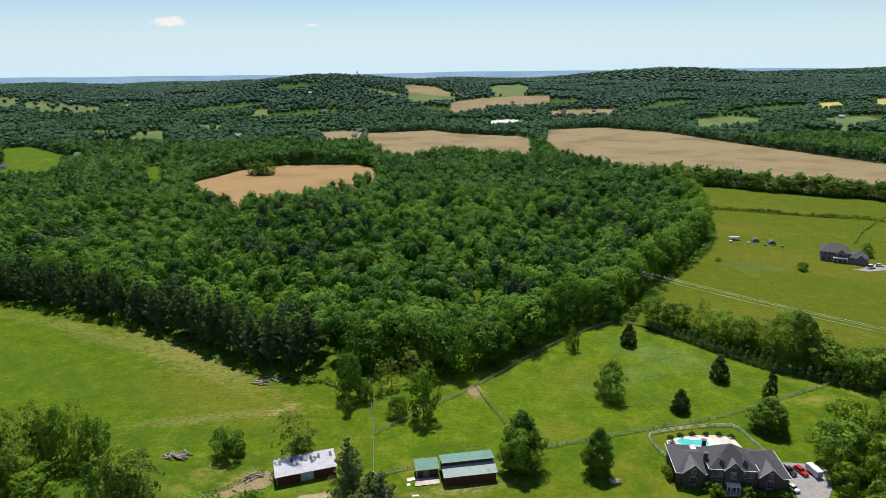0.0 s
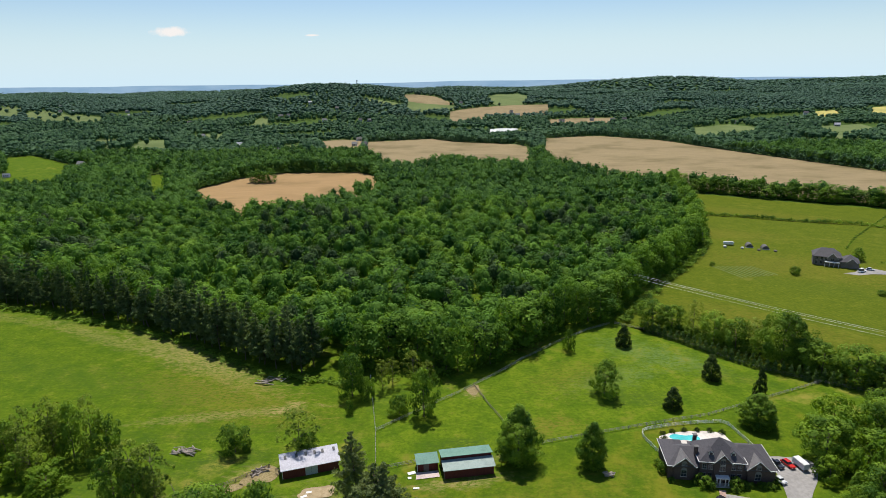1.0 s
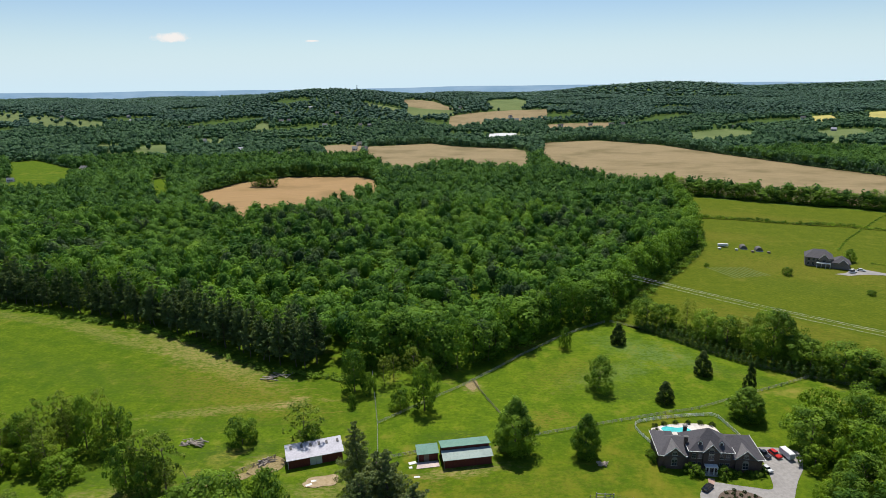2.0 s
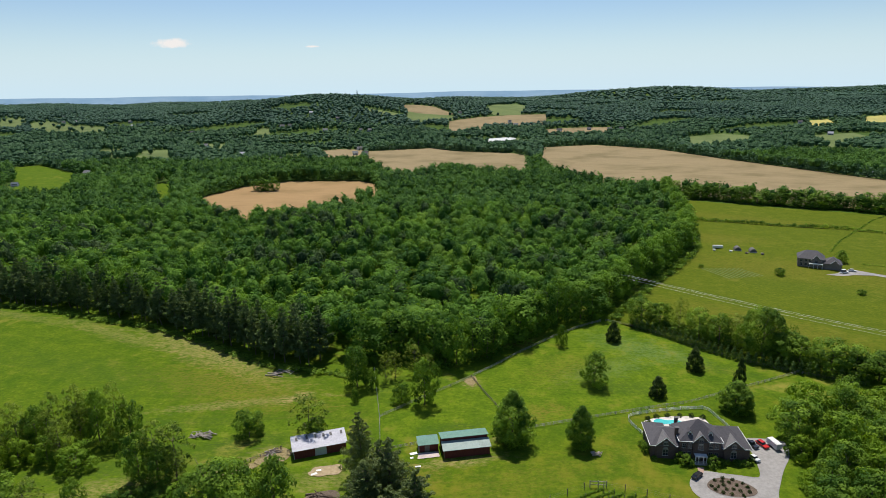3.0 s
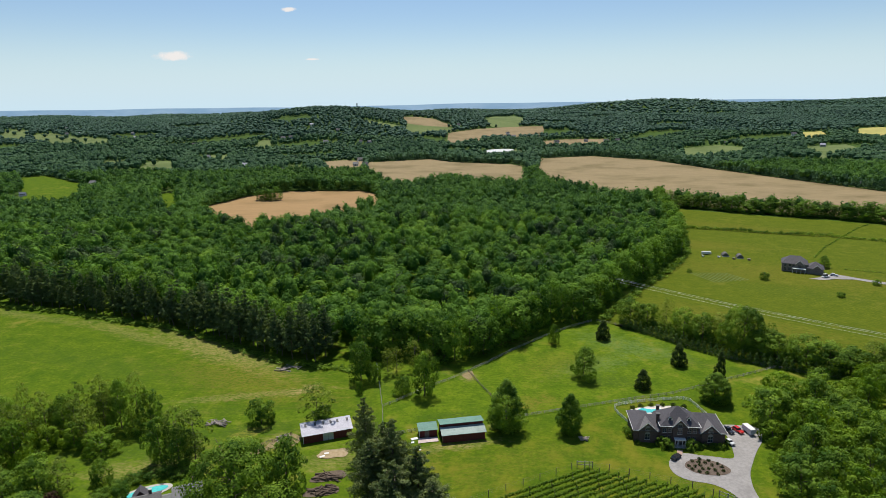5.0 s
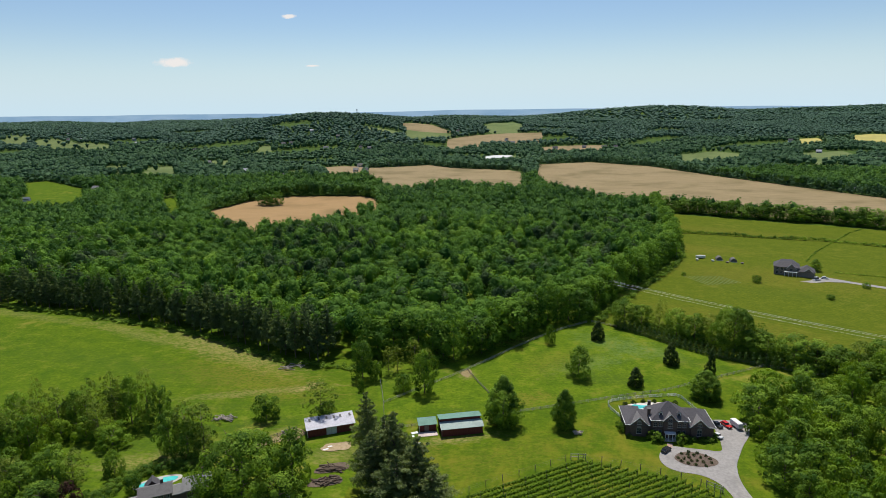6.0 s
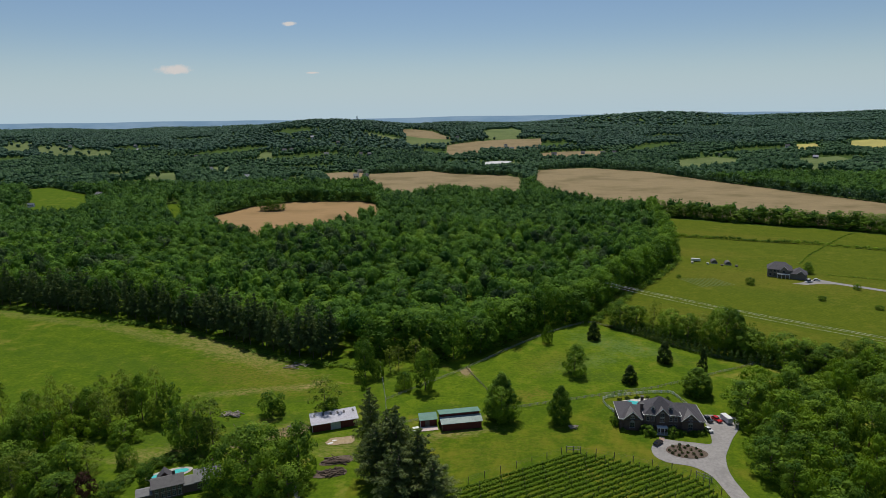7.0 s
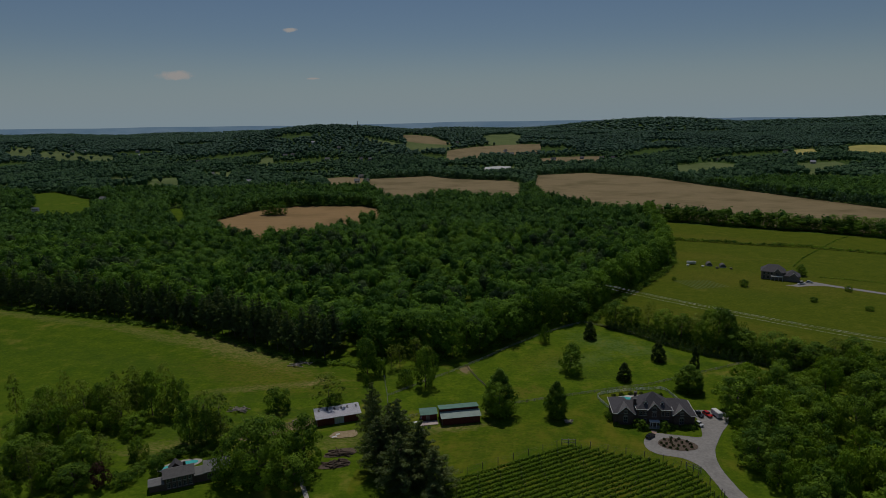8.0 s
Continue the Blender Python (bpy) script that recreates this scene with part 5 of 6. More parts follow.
shed = empty("small_shed", "small red board shed with a green tin roof", "shed", pose(-5.9, 115.9, 0, 0, 0, 8.8))
part("wall", mono_shed(4.7, 3.0, 2.1, 2.5), M_RED, shed)
r3 = part("roof", slope(-0.25, 4.95, -0.35, 3.3, 2.1, 2.58), M_TIN_GREEN, shed, "green tin roof")
seams(r3, -0.25, 4.95, -0.35, 3.3, 2.1, 2.58, M_TIN_GREEN, 0.8)
part("doorway", boxed(1.4, 2.6, -0.06, -0.01, 0, 1.9), M_POST, shed, "dark doorway")
part("corner_board", boxed(-0.06, 0.06, -0.06, 0.08, -0.1, 2.1), M_TRIM, shed, "white corner board")
sheet("shed_apron", [(-6.2, 113.0), (-0.8, 113.9), (-1.2, 116.2), (-6.1, 115.5)], plain_mat("pink_concrete", (0.44, 0.36, 0.33), (0.54, 0.45, 0.41), 2, 0.9), "pinkish concrete apron before the small shed", 0.14, category="apron")
sheet("concrete_pad", rounded([(-30.8, 107.2), (-30.2, 110.4), (-24.2, 111.2), (-24.6, 107.6)], 5, 0.25, 9), plain_mat("dusty_pad", (0.26, 0.195, 0.105), (0.36, 0.28, 0.17), 0.8, 0.95), "dusty tan concrete pad in the farmyard", 0.12, category="pad")
for x, y, w, d, a in ((-7.2, 115.4, 1.8, 1.0, 20), (-7.6, 113.6, 0.8, 0.7, 10), (-30.0, 107.8, 1.4, 0.7, 30), (-29.2, 109.2, 1.2, 0.6, 12), (-6.0, 110.0, 1.4, 0.5, 5)):
    ob = empty("board", "pale weathered board lying on the grass", "board", pose(x, y, 0.02, 0, 0, a), "loose boards")
    part("plank", boxed(-w / 2, w / 2, -d / 2, 0, 0, 0.12), M_TRIM, ob)
    part("plank", boxed(-w / 2, w / 2, 0.03, d / 2, 0, 0.12), M_TRIM, ob)


def log_heap(x, y, n, spread, label, seed, length=2.4, up=3, wood=None):
    rnd = random.Random(seed)
    heap = empty("log_pile", label, "log pile", pose(x, y, 0, 0, 0, rnd.uniform(-20, 40)))
    for i in range(n):
        b = bmesh.new()
        r = rnd.uniform(0.1, 0.22)
        ln = length * rnd.uniform(0.5, 1.1)
        bmesh.ops.create_cone(b, cap_ends=True, segments=8, radius1=r, radius2=r * 0.8, depth=ln, matrix=Matrix.Translation((rnd.uniform(-spread, spread), rnd.uniform(-spread, spread) * 0.55, 0.18 + 0.25 * rnd.randrange(up))) @ Euler((math.pi / 2 + rnd.uniform(-0.25, 0.25), rnd.uniform(-0.5, 0.5), rnd.uniform(0.7, 2.2))).to_matrix().to_4x4())
        part("log", b, wood or M_LOG, heap)


log_heap(-62.0, 125.0, 26, 2.4, "heap of grey brush and logs on the meadow", 1)
log_heap(-41.8, 116.6, 16, 1.4, "stack of sawn logs beside the long barn", 2)
log_heap(36.8, 113.2, 16, 1.0, "pile of split pale firewood on the lawn", 3, 1.2)
log_heap(-27.0, 99.0, 40, 2.6, "heap of dark brown brush in the farmyard", 4, 2.6, 2, M_MULCH)
log_heap(-27.5, 93.6, 40, 2.6, "heap of dark brown brush beside the pines", 5, 2.6, 2, M_MULCH)
log_heap(-50.5, 161.0, 12, 3.4, "fallen grey trunks at the wood's edge", 6, 4.0, 2)
SOILS = [[(-44.5, 115.6), (-40.5, 119.2), (-37.4, 117.0), (-38.5, 113.2), (-45, 112)], [(-56, 108.6), (-46, 112.6), (-44.6, 110.6), (-55, 106.4)], [(6.6, 153.6), (8.6, 156.2), (10.2, 156.4), (10.4, 153.6), (8.8, 150.4)]]
for s in ([(-31, 97), (-29, 100.6), (-24, 101.6), (-23.4, 98.4)], [(-31.5, 91.5), (-29.6, 94.8), (-24.6, 95.6), (-24.4, 92.6)]):
    sheet("brush_bed", rounded(s, 4, 0.15, 6), M_MULCH, "dark brown rotted brush and bark on the ground", 0.09, category="brush")
for s in SOILS:
    sheet("bare_ground", rounded(s, 4, 0.1, 4), M_SOIL, "bare tan earth trodden through the grass", 0.09, category="soil")

# ---- fences ----
POST = bm_mesh("post", boxed(-0.055, 0.055, -0.055, 0.055, -0.3, 0.95), M_FENCE)
RAIL = bm_mesh("rail", boxed(0, 1, -0.02, 0.02, -0.04, 0.04), M_FENCE)
POST_DARK = bm_mesh("post", boxed(-0.06, 0.06, -0.06, 0.06, -0.3, 1.05), M_POST)
RAIL_DARK = bm_mesh("rail", boxed(0, 1, -0.02, 0.02, -0.05, 0.05), M_POST)
POST_WHITE = bm_mesh("post", boxed(-0.08, 0.08, -0.07, 0.07, -0.3, 1.05), M_TRIM)
RAIL_WHITE = bm_mesh("rail", boxed(0, 1, -0.02, 0.02, -0.06, 0.06), M_TRIM)


def fence(line, label, post, rail, gap=2.6, levels=(0.3, 0.6, 0.9)):
    f = empty("fence", label, "fence", pose(*line[0], 0))
    base = Vector((*line[0], 0))
    pts = along(line, gap)
    pts.append((*line[-1], 0))
    for i, (x, y, _) in enumerate(pts):
        p = part("post", post, None, f)
        p.location = Vector((x, y, 0)) - base
        if i + 1 < len(pts):
            nx, ny, _ = pts[i + 1]
            ln = math.hypot(nx - x, ny - y)
            if ln < 0.05:
                continue
            for z in levels:
                r = part("rail", rail, None, f)
                r.matrix_basis = Matrix.LocRotScale((x - base.x, y - base.y, z + hrnd.uniform(-0.03, 0.03)), Euler((0, 0, math.atan2(ny - y, nx - x))), (ln, 1, 1))
    return f


fence([(-17.1, 132.8), (-10.6, 138.7), (-3.6, 145.0), (3.9, 151.2), (9.0, 156.1), (16.1, 162.9), (25.2, 172.7), (38.7, 185.4), (50.6, 195.0), (60, 200.6)], "weathered grey board fence along the wood", POST, RAIL)
fence([(-21.4, 162), (-19.0, 145.6), (-17.1, 132.8), (-15.5, 117)], "pale straight board fence beside the meadow", POST_WHITE, RAIL, 2.4, (0.4, 0.85))
fence([(-15.6, 116.6), (-11.1, 118.0), (-6.2, 119.5)], "weathered board fence running to the sheds", POST, RAIL)
fence([(9.0, 156.1), (12.2, 145.8), (15.8, 135.8), (19.0, 126)], "dark board fence dividing the paddocks", POST_DARK, RAIL_DARK)
fence([(19.0, 126), (22.4, 125.8), (30.2, 128.0), (37.4, 129.9), (48.3, 132.8), (59.3, 135.6), (68.7, 137.7), (88.8, 146.3), (110.3, 155.5)], "grey board fence between paddock and lawn", POST, RAIL)
fence([(62, 201), (71.4, 194.4), (79.8, 184.6), (88.4, 172.4), (97, 163.2), (107.4, 155.8), (116.3, 150.4), (124, 146.6)], "weathered board fence before the evergreen screen", POST, RAIL)
fence([(51.0, 121.0), (49.3, 127.4), (49.2, 130), (50.5, 131.5), (56.8, 133.1), (64.8, 134.2), (71.2, 134.5), (72.4, 133.2), (74.2, 121.5)], "white paling fence enclosing the swimming pool", POST_WHITE, RAIL_WHITE, 2.0, (0.25, 0.58, 0.9))
fence([(-58, 107.8), (-48, 112), (-40, 118.5)], "dark rail fence along the farm lane", POST_DARK, RAIL_DARK)

# ---- vineyard ----
VINES = [(34.1, 99.7), (46, 94.7), (56.5, 90.2), (61.6, 85.4), (63.2, 76), (64, 60), (-24, 60), (-24, 72), (2.2, 84.3)]
row_dir = Vector((32, 15.4)).normalized()
row_nrm = Vector((-row_dir.y, row_dir.x))
apex = Vector((34.1, 99.7))
for i in range(34):
    o = apex - row_nrm * (0.9 + 1.62 * i)
    ts = [t for t in np.arange(-75, 45, 0.5) if inside(VINES, o.x + row_dir.x * t, o.y + row_dir.y * t)]
    if not ts or max(ts) - min(ts) < 3:
        continue
    t0, t1 = min(ts), max(ts)
    ln = t1 - t0
    a = o + row_dir * t0
    row = empty("vine_row", "trellised row of leafy green grapevines with wooden posts", "vineyard row", pose(a.x, a.y, 0, 0, 0, math.degrees(math.atan2(row_dir.y, row_dir.x))), "vineyard rows")
    k = int(ln / 0.45)
    c = np.stack([np.linspace(0.2, ln - 0.2, k), rng.normal(size=k) * 0.06, rng.uniform(0.85, 1.2, k)], 1)
    v, f = join(leaf_cloud(c, rng.uniform(0.32, 0.48, k), 22, 0.18, 1.1), *[blob(q, 0.31, 1.3) for q in c[::2]])
    part("foliage", np_mesh("foliage", v, f, M_LEAF_VINE), None, row)
    for x in list(np.arange(0, ln, 6.0)) + [ln]:
        p = part("post", POST_DARK, None, row)
        p.location, p.scale = (x, 0, 0), (1, 1, 1.5)
fence([(-2, 84.2), (2.0, 86.0), (13, 92), (23, 96.6), (32.4, 101.2), (37.0, 100.8), (46.6, 96.6), (57.4, 92), (63.2, 86.4), (65, 76)], "thin wire fence on wooden posts round the vineyard", bm_mesh("post", boxed(-0.07, 0.07, -0.07, 0.07, -0.3, 1.75), M_POST), bm_mesh("rail", boxed(0, 1, -0.006, 0.006, -0.006, 0.006), M_POST), 4.6, (0.7, 1.15, 1.6))
for gx0, gy0, ga in ((32.4, 101.2, -6), (61.2, 88.8, -42)):
    gate = empty("vineyard_gate", "wooden braced gateway in the vineyard fence", "gate", pose(gx0, gy0, 0, 0, 0, ga))
    for x in (0, 1.8, 3.6):
        part("post", boxed(x - 0.09, x + 0.09, -0.09, 0.09, -0.3, 1.8), M_FENCE, gate)
    for z in (0.8, 1.55):
        part("rail", boxed(0.09, 3.5, -0.05, 0.05, z - 0.06, z + 0.06), M_FENCE, gate)

# ---- old farmhouse ----
farm = empty("farmhouse", "brick farmhouse with grey shingle roofs and low side wings", "house", pose(-66.8, 83.4, 0, 0, 0, 22))
part("main_wall", gable_body(0, 6.6, 0, 4.6, -0.3, 3.3, 4.4), M_BRICK, farm)
part("main_roof", gable_roof(0, 6.6, 0, 4.6, 3.3, 4.4, 0.35), M_SHINGLE_GREY, farm)
for x in (0.9, 2.2, 3.4, 4.6, 5.8):
    window(farm, x, -0.02, 2.0, 0.6, 0.9)
    window(farm, x, -0.02, 0.5, 0.6, 1.0)
ch = part("chimney", boxed(4.4, 5.0, 2.9, 3.5, 3.6, 5.1), M_BRICK, farm)
part("cap", boxed(4.33, 5.07, 2.83, 3.57, 5.1, 5.2), M_CONCRETE, ch)
part("rear_wall", gable_body(1.0, 4.2, 4.6, 6.8, -0.3, 2.7, 4.4, False), M_BRICK, farm)
part("rear_roof", gable_roof(1.0, 4.2, 4.6, 6.8, 2.7, 4.4, 0.25, False), M_SHINGLE, farm, "steep dark slate roof")
part("link_wall", gable_body(6.6, 9.2, 0.6, 4.6, -0.3, 2.2, 3.2), M_BRICK, farm)
part("link_roof", gable_roof(6.6, 9.2, 0.6, 4.6, 2.2, 3.2, 0.2), M_SHINGLE_PALE, farm, "pale shingle roof")
part("wing_wall", gable_body(9.2, 15.0, 0.6, 6.2, -0.3, 2.5, 3.9), M_BRICK, farm)
part("wing_roof", gable_roof(9.2, 15.0, 0.6, 6.2, 2.5, 3.9, 0.3), M_SHINGLE_PALE, farm, "pale shingle roof")
for x in (10.2, 11.8, 13.4):
    window(farm, x, 0.58, 0.7, 0.9, 1.1)
part("chimney", boxed(13.2, 13.8, 4.4, 5.0, 2.8, 4.9), M_BRICK, farm)
part("annex_wall", gable_body(-3.4, 0, 0.3, 3.6, -0.3, 1.9, 2.6), M_BRICK, farm)
part("annex_roof", gable_roof(-3.4, 0, 0.3, 3.6, 1.9, 2.6, 0.25), M_SHINGLE_PALE, farm, "pale shingle roof")
gpool = empty("garden_pool", "turquoise garden pool with pale paving behind the farmhouse", "pool", pose(-67.8, 94.5, 0.1, 0, 0, 26))
ell = [(4.6 * math.cos(t), 1.5 * math.sin(t)) for t in np.linspace(0, 2 * math.pi, 28, endpoint=False)]
part("water", solid([[(x, y, 0.06) for x, y in ell]]), M_POOL_TILE, gpool)
part("paving", solid([[(x * 1.2, y * 1.55, 0.03) for x, y in ell]]), M_CONCRETE, gpool, "pale stone paving")
for x, y, h, r in ((-75, 95.5, 2.2, 2.4), (-72.5, 98.6, 2.2, 2.4), (-69.5, 100.6, 2.0, 2.2), (-66, 101.6, 2.0, 2.2), (-62.5, 100.8, 1.8, 2.0), (-77.5, 92, 1.8, 2.2)):
    plant("B", x, y, h, r, "garden hedge", "rounded green hedge shrub behind the farmhouse")
sheet("garden_path", [(-36.2, 88.6), (-35.2, 88.9), (-31.2, 79), (-29, 70), (-30.2, 70), (-32.4, 79)], M_CONCRETE, "narrow pale garden path", 0.08, category="path")

# ---- upland house and field things ----
up = empty("upland_house", "two-storey brown stone house with a dark hipped roof on the hillside", "house", pose(173.0, 269.5, 0, 0, 0, -28))
M_STONE = plain_mat("brown_stone", (0.15, 0.132, 0.12), (0.23, 0.205, 0.185), 4, 0.85, 0, 0.2, 0.02)
part("wall", boxed(0, 11, 0, 9, -0.4, 4.2), M_STONE, up)
part("roof", hip(0, 11, 0, 9, 4.2, 7.4, 0.5, 3.6), M_SHINGLE, up)
part("garage_wall", boxed(11, 18, -1.2, 6.5, -0.4, 2.9), M_STONE, up)
part("garage_roof", hip(11, 18, -1.2, 6.5, 2.9, 5.6, 0.4), M_SHINGLE, up)
front_gable(up, 7.6, 4.0, -0.6, 4, 3.9, 6.0, M_STONE, M_SHINGLE)
front_gable(up, 15.2, 3.6, -1.6, 2, 2.9, 4.6, M_STONE, M_SHINGLE)
for x in (1.4, 3.4, 5.0):
    window(up, x, -0.02, 2.6, 0.9, 1.2)
    window(up, x, -0.02, 0.6, 0.9, 1.3)
window(up, 7.6, -0.62, 2.5, 1.2, 1.2)
part("porch", boxed(4.6, 10.4, -2.4, -0.6, 2.1, 2.3), M_TRIM, up, "white porch roof")
for x in (4.8, 6.6, 8.4, 10.2):
    part("porch_post", boxed(x - 0.12, x + 0.12, -2.3, -2.06, 0, 2.1), M_TRIM, up)
sheet("upland_drive", [(178, 254.5), (183, 251.5), (190, 252.8), (198, 251.6), (206, 244), (222, 229), (260, 195), (262, 196.6), (224, 231.5), (209, 246.5), (202, 253), (196, 260), (190, 261), (184, 256)], M_GRAVEL, "pale lane climbing to the upland house", 0.12, category="drive")
car(("white_paint", (0.72, 0.72, 0.72)), "white van parked by the upland house", pose(187.2, 256.0, 0.13, 0, 0, 20), 6.0, 2.1, 2.5)
car(("pale_paint", (0.60, 0.61, 0.62)), "pale car parked by the upland house", pose(192.6, 258.4, 0.13, 0, 0, -30), 4.6, 1.85, 1.6)
tank = empty("stock_trailer", "long white stock trailer standing in the upland field", "trailer", pose(149.6, 304.6, 0, 0, 0, -8) @ Matrix.Scale(1 / PLAN, 4))
part("body", boxed(-3.6, 3.6, -1.1, 1.1, 0.7, 2.6, bevel=0.2), M_TRIM, tank)
for x in (-0.7, 0.7):
    part("wheel", boxed(x - 0.35, x + 0.35, -1.15, 1.15, 0, 0.7, bevel=0.15), M_TYRE, tank)
for x, y in ((158.6, 301.0), (164.6, 296.6)):
    hoop = empty("hoop_shelter", "small dark hooped field shelter on the upland", "shelter", pose(x, y, 0, 0, 0, -15), "field shelters")
    arc = [(1.7 * math.cos(t), 2.0 * math.sin(t)) for t in np.linspace(0, math.pi, 11)]
    bm = bmesh.new()
    a, b = [bm.verts.new((px, -2.2, pz)) for px, pz in arc], [bm.verts.new((px, 2.2, pz)) for px, pz in arc]
    for i in range(10):
        bm.faces.new((a[i], a[i + 1], b[i + 1], b[i]))
    bm.faces.new(a)
    bm.faces.new(b[::-1])
    part("cover", bm, M_SHINGLE_GREY, hoop)
    part("base_board", boxed(-1.85, 1.85, -2.3, -2.2, 0, 0.3), M_TRIM, hoop)
for x, y in ((153.6, 297.6), (160, 293.4), (167, 291), (146, 300.6)):
    tub = empty("feed_tub", "pale feed tub in the upland field", "tub", pose(x, y, 0), "feed tubs")
    bm = bmesh.new()
    bmesh.ops.create_cone(bm, cap_ends=True, segments=12, radius1=0.7, radius2=0.85, depth=0.8, matrix=Matrix.Translation((0, 0, 0.4)))
    part("body", bm, M_TRIM if x < 160 else M_POST, tub)
for i in range(9):
    u = i / 8
    x, y = 125.5 + 17 * u, 268 - 1 * u
    sheet("garden_row", [(x, y), (x + 0.6, y + 0.3), (x + 6.5, y - 17 + 4 * u), (x + 5.9, y - 17.3 + 4 * u)], M_PALE, "pale mulched garden row in the upland field", 0.1, category="garden row")


def hedge(line, gap, hs, rs, label, mat=M_LEAF):
    p = np.array([(x, y) for x, y, _ in along(line, gap, gap * 0.3, hrnd)])
    grow("hedgerow", shrub_variants(3, 5, 1.0, 26, 0.35, 3, 1.4), p, rng.uniform(*hs, len(p)), rng.uniform(*rs, len(p)), 3, 1.4, mat, label)


hedge([(152, 380.6), (186, 369.6), (210, 356.5), (229, 349.6), (247, 342.8)], 1.6, (0.9, 2.4), (0.9, 1.7), "low uneven hedgerow across the upland field")
hedge([(249, 339.5), (261, 331.8), (300, 306)], 1.6, (0.8, 1.8), (0.8, 1.4), "low uneven hedgerow across the upland field")
hedge([(204, 294), (224, 317), (278, 369), (291, 378)], 1.2, (0.3, 0.6), (0.4, 0.6), "thin dark fence line grown with weeds")
hedge([(205, 270), (240, 250), (300, 216)], 1.2, (0.3, 0.6), (0.4, 0.6), "thin dark fence line grown with weeds")
hedge([(66, 203), (92, 241), (115, 270), (129, 289), (141, 309), (150, 334), (165, 386)], 2.2, (0.8, 2.6), (1.0, 2.2), "scrubby growth at the foot of the wood")
hedge([(-230, 244), (-204, 236.5), (-147, 217), (-108, 201), (-82, 185), (-56, 166), (-30, 158)], 2.4, (0.5, 1.6), (0.9, 1.8), "rough growth along the meadow's edge")
hedge([(80, 194), (94, 180), (104, 172), (120, 160), (140, 153), (170, 150)], 1.4, (1.5, 4.0), (1.4, 2.4), "dense undergrowth below the tree belt")

EDGES = (
    ([(-201, 502), (-183, 558), (-166, 580), (-146, 590), (-77, 586), (-58, 560)], M_LEAF_MID),
    ([(149, 894), (234, 928), (304, 840), (335, 721), (375, 604), (408, 512), (470, 440)], M_LEAF_HAZE),
    ([(-106, 880), (-62, 892), (-12, 911), (23, 861), (55, 840), (100, 817)], M_LEAF_HAZE),
    ([(-519, 747), (-497, 764), (-404, 679)], M_LEAF_HAZE))
for line, mat in EDGES:
    for row, hs in ((0, (3.0, 6.5)), (4, (5.5, 10.5))):
        hedge([(x, y + row) for x, y in line], 3.2, hs, (2.4, 4.2), "bushy edge of woodland behind a field", mat)

# ---- utility line ----
def utility_pole(x, y, h):
    p = empty("utility_pole", "tall weathered wooden utility pole with a crossarm", "pole", pose(x, y, 0, 0, 0, -45), "utility poles")
    bm = bmesh.new()
    bmesh.ops.create_cone(bm, cap_ends=True, segments=10, radius1=0.18, radius2=0.12, depth=h + 0.4, matrix=Matrix.Translation((0, 0, h / 2 - 0.2)))
    part("shaft", bm, M_POST, p)
    part("crossarm", boxed(-1.1, 1.1, -0.06, 0.06, h - 0.6, h - 0.48), M_POST, p)
    for s in (-1, 0, 1):
        part("insulator", boxed(s - 0.06, s + 0.06, -0.06, 0.06, h - 0.48, h - 0.25), M_TRIM, p)
    return p


utility_pole(135.2, 303.5, 9.5)
utility_pole(76, 228, 10)
utility_pole(168, 139.5, 10)


def cable(a, b, sag, label):
    cu = bpy.data.curves.new("power_line", "CURVE")
    cu.dimensions, cu.bevel_depth, cu.bevel_resolution = "3D", 0.032, 1
    sp = cu.splines.new("POLY")
    sp.points.add(24)
    for i in range(25):
        u = i / 24
        q = Vector(a).lerp(Vector(b), u)
        sp.points[i].co = (q.x, q.y, q.z - sag * 4 * u * (1 - u), 1)
    cu.materials.append(M_CABLE)
    return tagged(new("power_line", cu), label, "cable", "power lines")


for dx, dz in ((0.0, 0.0), (1.1, 0.0), (0.5, -1.3)):
    cable((76 + dx, 228 + dx, 9.6 + dz), (168 + dx, 139.5 + dx, 9.6 + dz), 1.2, "pale sagging power line between poles")

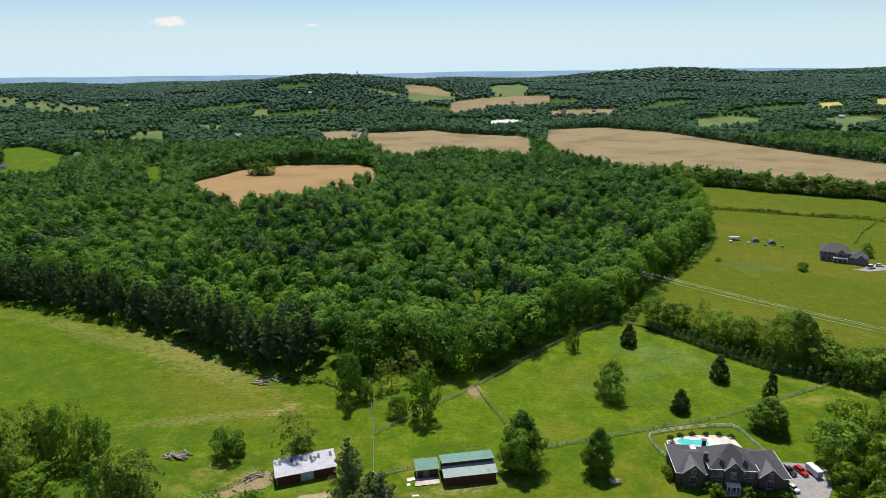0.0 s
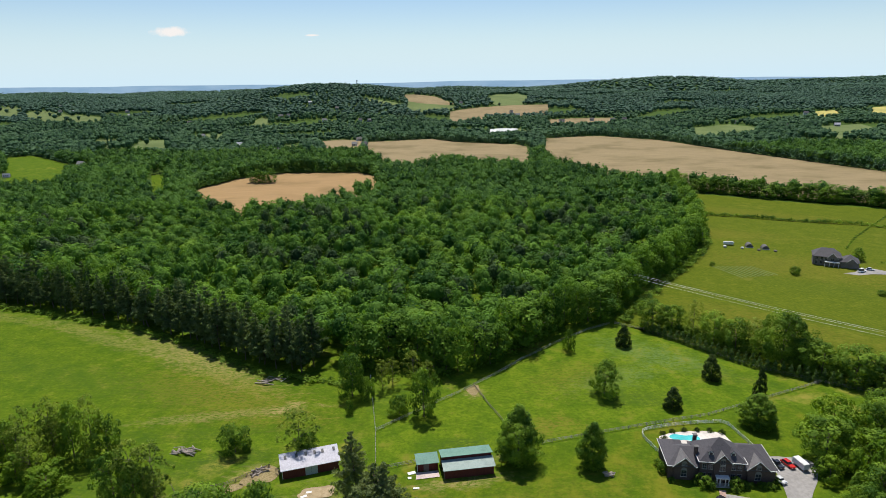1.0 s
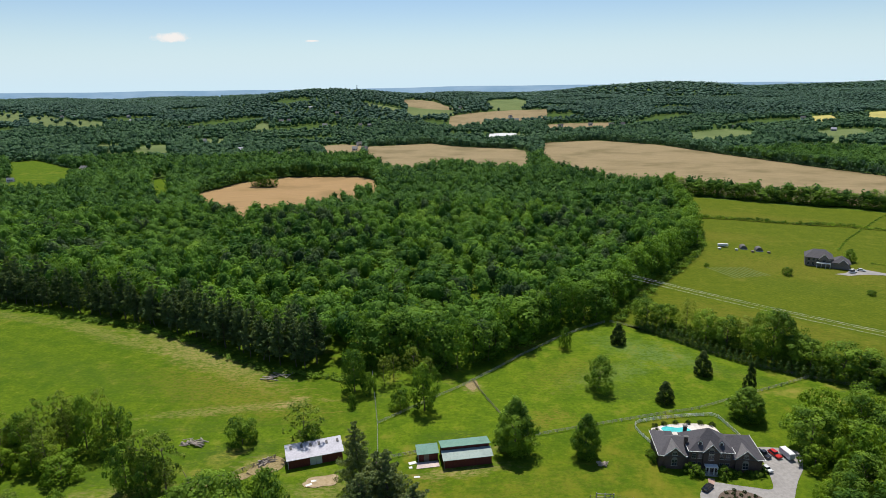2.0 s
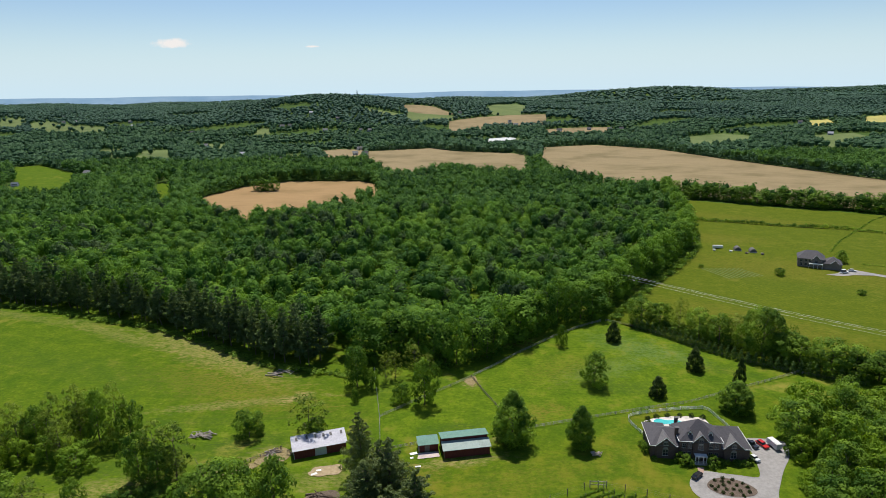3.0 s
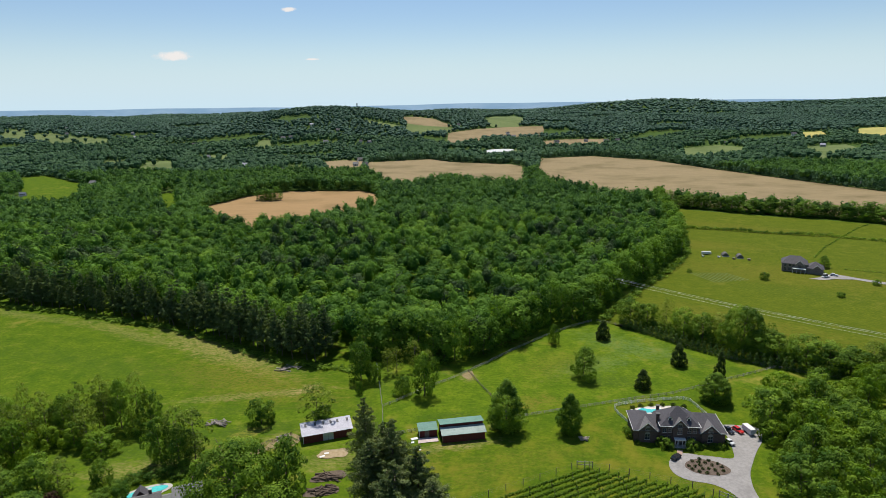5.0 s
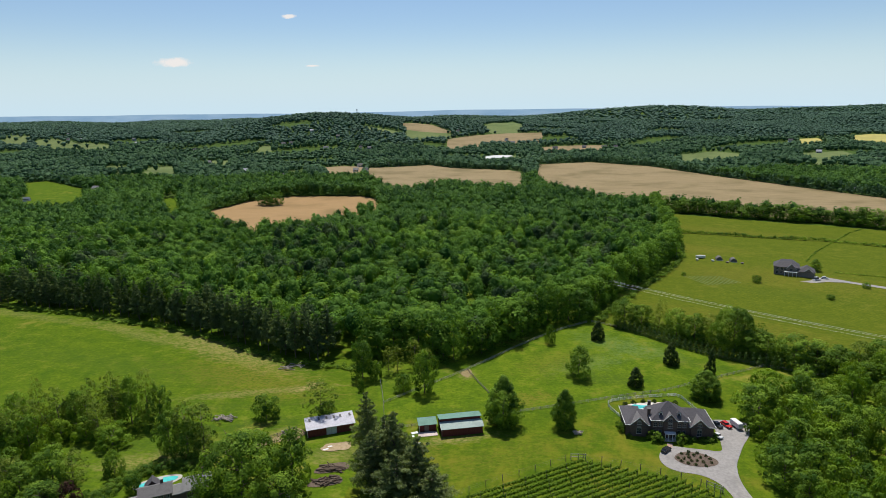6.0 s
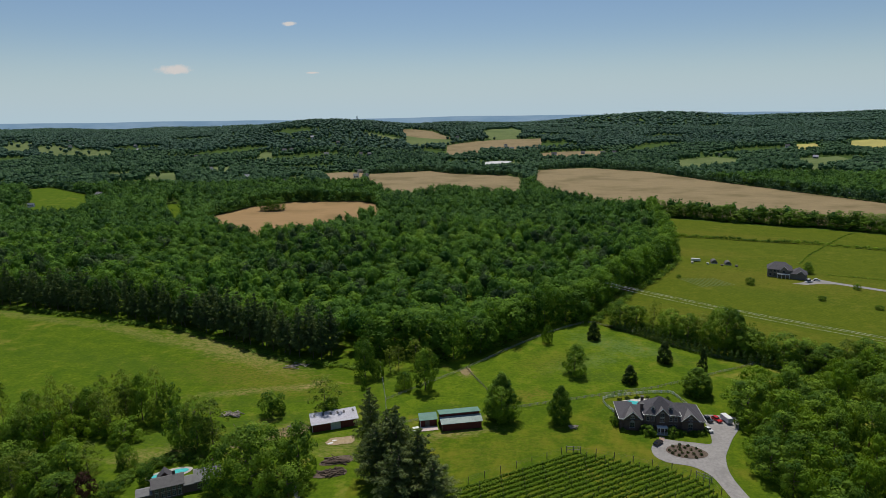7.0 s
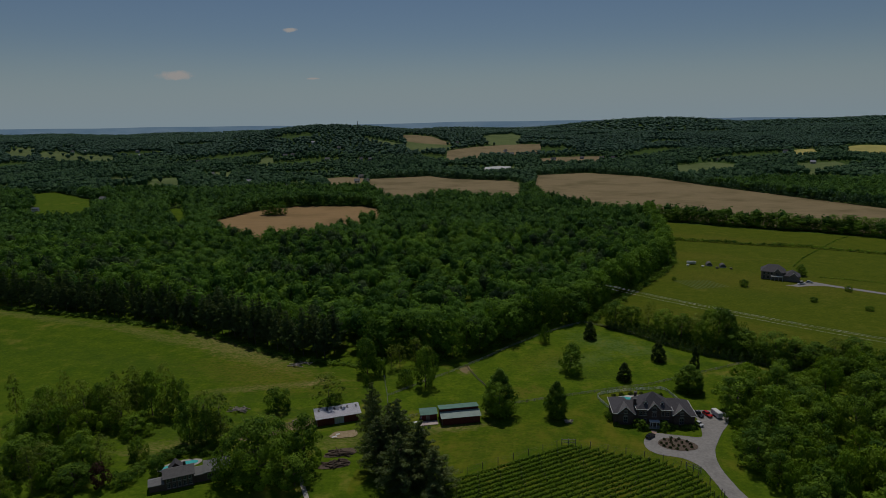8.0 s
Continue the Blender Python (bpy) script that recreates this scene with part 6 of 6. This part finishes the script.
# ---- far houses and mast ----
fr = random.Random(21)
FAR_ROOFS = [M_SHINGLE_GREY, M_SHINGLE, M_TIN_WHITE, M_SHINGLE_PALE]
for i, (x, y) in enumerate(FAR_HOUSES + FAR_HOUSES_EAST):
    w, d, e = (v * (0.5 if y < 620 else 0.8) for v in (fr.uniform(8, 12), fr.uniform(6, 8), fr.uniform(3.6, 5.2)))
    h = empty("far_house", "pale distant house with a pitched roof among trees", "house", pose(x, y, float(land(x, y)), 0, 0, fr.uniform(-35, 35)), "distant houses")
    part("wall", gable_body(-w / 2, w / 2, -d / 2, d / 2, -1.5, e, e + 2.6), M_FAR_WALL if fr.random() < 0.7 else M_SIDING, h)
    part("roof", gable_roof(-w / 2, w / 2, -d / 2, d / 2, e, e + 2.6, 0.4), FAR_ROOFS[fr.randrange(4)], h)
    for k in (-0.3, 0, 0.3):
        part("window", boxed(w * k - 0.6, w * k + 0.6, -d / 2 - 0.05, -d / 2 + 0.02, 1.2, 2.8), m_glass, h)
mz = float(land(-198, 1545))
mast = empty("radio_mast", "thin lattice radio mast on the wooded hilltop", "mast", pose(-198, 1545, mz))
part("shaft", tube_mesh([(0, 0, 0), (0, 0, 26)], [0.9, 0.5]), None, mast)
for z in (18, 21, 24):
    part("antenna", boxed(-1.6, 1.6, -0.5, 0.5, z, z + 1.6), M_TRIM, mast, "white antenna panel")

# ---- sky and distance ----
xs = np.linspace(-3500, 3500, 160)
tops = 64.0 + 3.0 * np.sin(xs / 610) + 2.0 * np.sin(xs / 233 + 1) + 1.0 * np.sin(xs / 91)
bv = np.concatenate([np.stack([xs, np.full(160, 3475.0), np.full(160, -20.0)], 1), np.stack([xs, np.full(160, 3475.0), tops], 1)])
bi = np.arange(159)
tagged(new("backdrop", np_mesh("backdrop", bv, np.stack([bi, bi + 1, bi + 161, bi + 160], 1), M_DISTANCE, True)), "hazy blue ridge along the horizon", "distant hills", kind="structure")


CLOUDS = ((-1395, 335, 235, 62), (-770, 560, 90, 28), (-2450, 560, 130, 50), (-660, 308, 80, 16))


def cloud(x, z, w, h):
    v, f = ICO3
    ob = new("cloud", np_mesh("cloud", v * np.array([1, 0.2, 1]), f, M_CLOUD, True))
    ob.matrix_basis = pose(x, 3420, z) @ Matrix.Diagonal((w / 2, w / 2, h / 2, 1))
    return tagged(ob, "small thin white fair-weather cloud", "cloud", "clouds")


for x, z, w, h in CLOUDS:
    cloud(x, z, w, h)

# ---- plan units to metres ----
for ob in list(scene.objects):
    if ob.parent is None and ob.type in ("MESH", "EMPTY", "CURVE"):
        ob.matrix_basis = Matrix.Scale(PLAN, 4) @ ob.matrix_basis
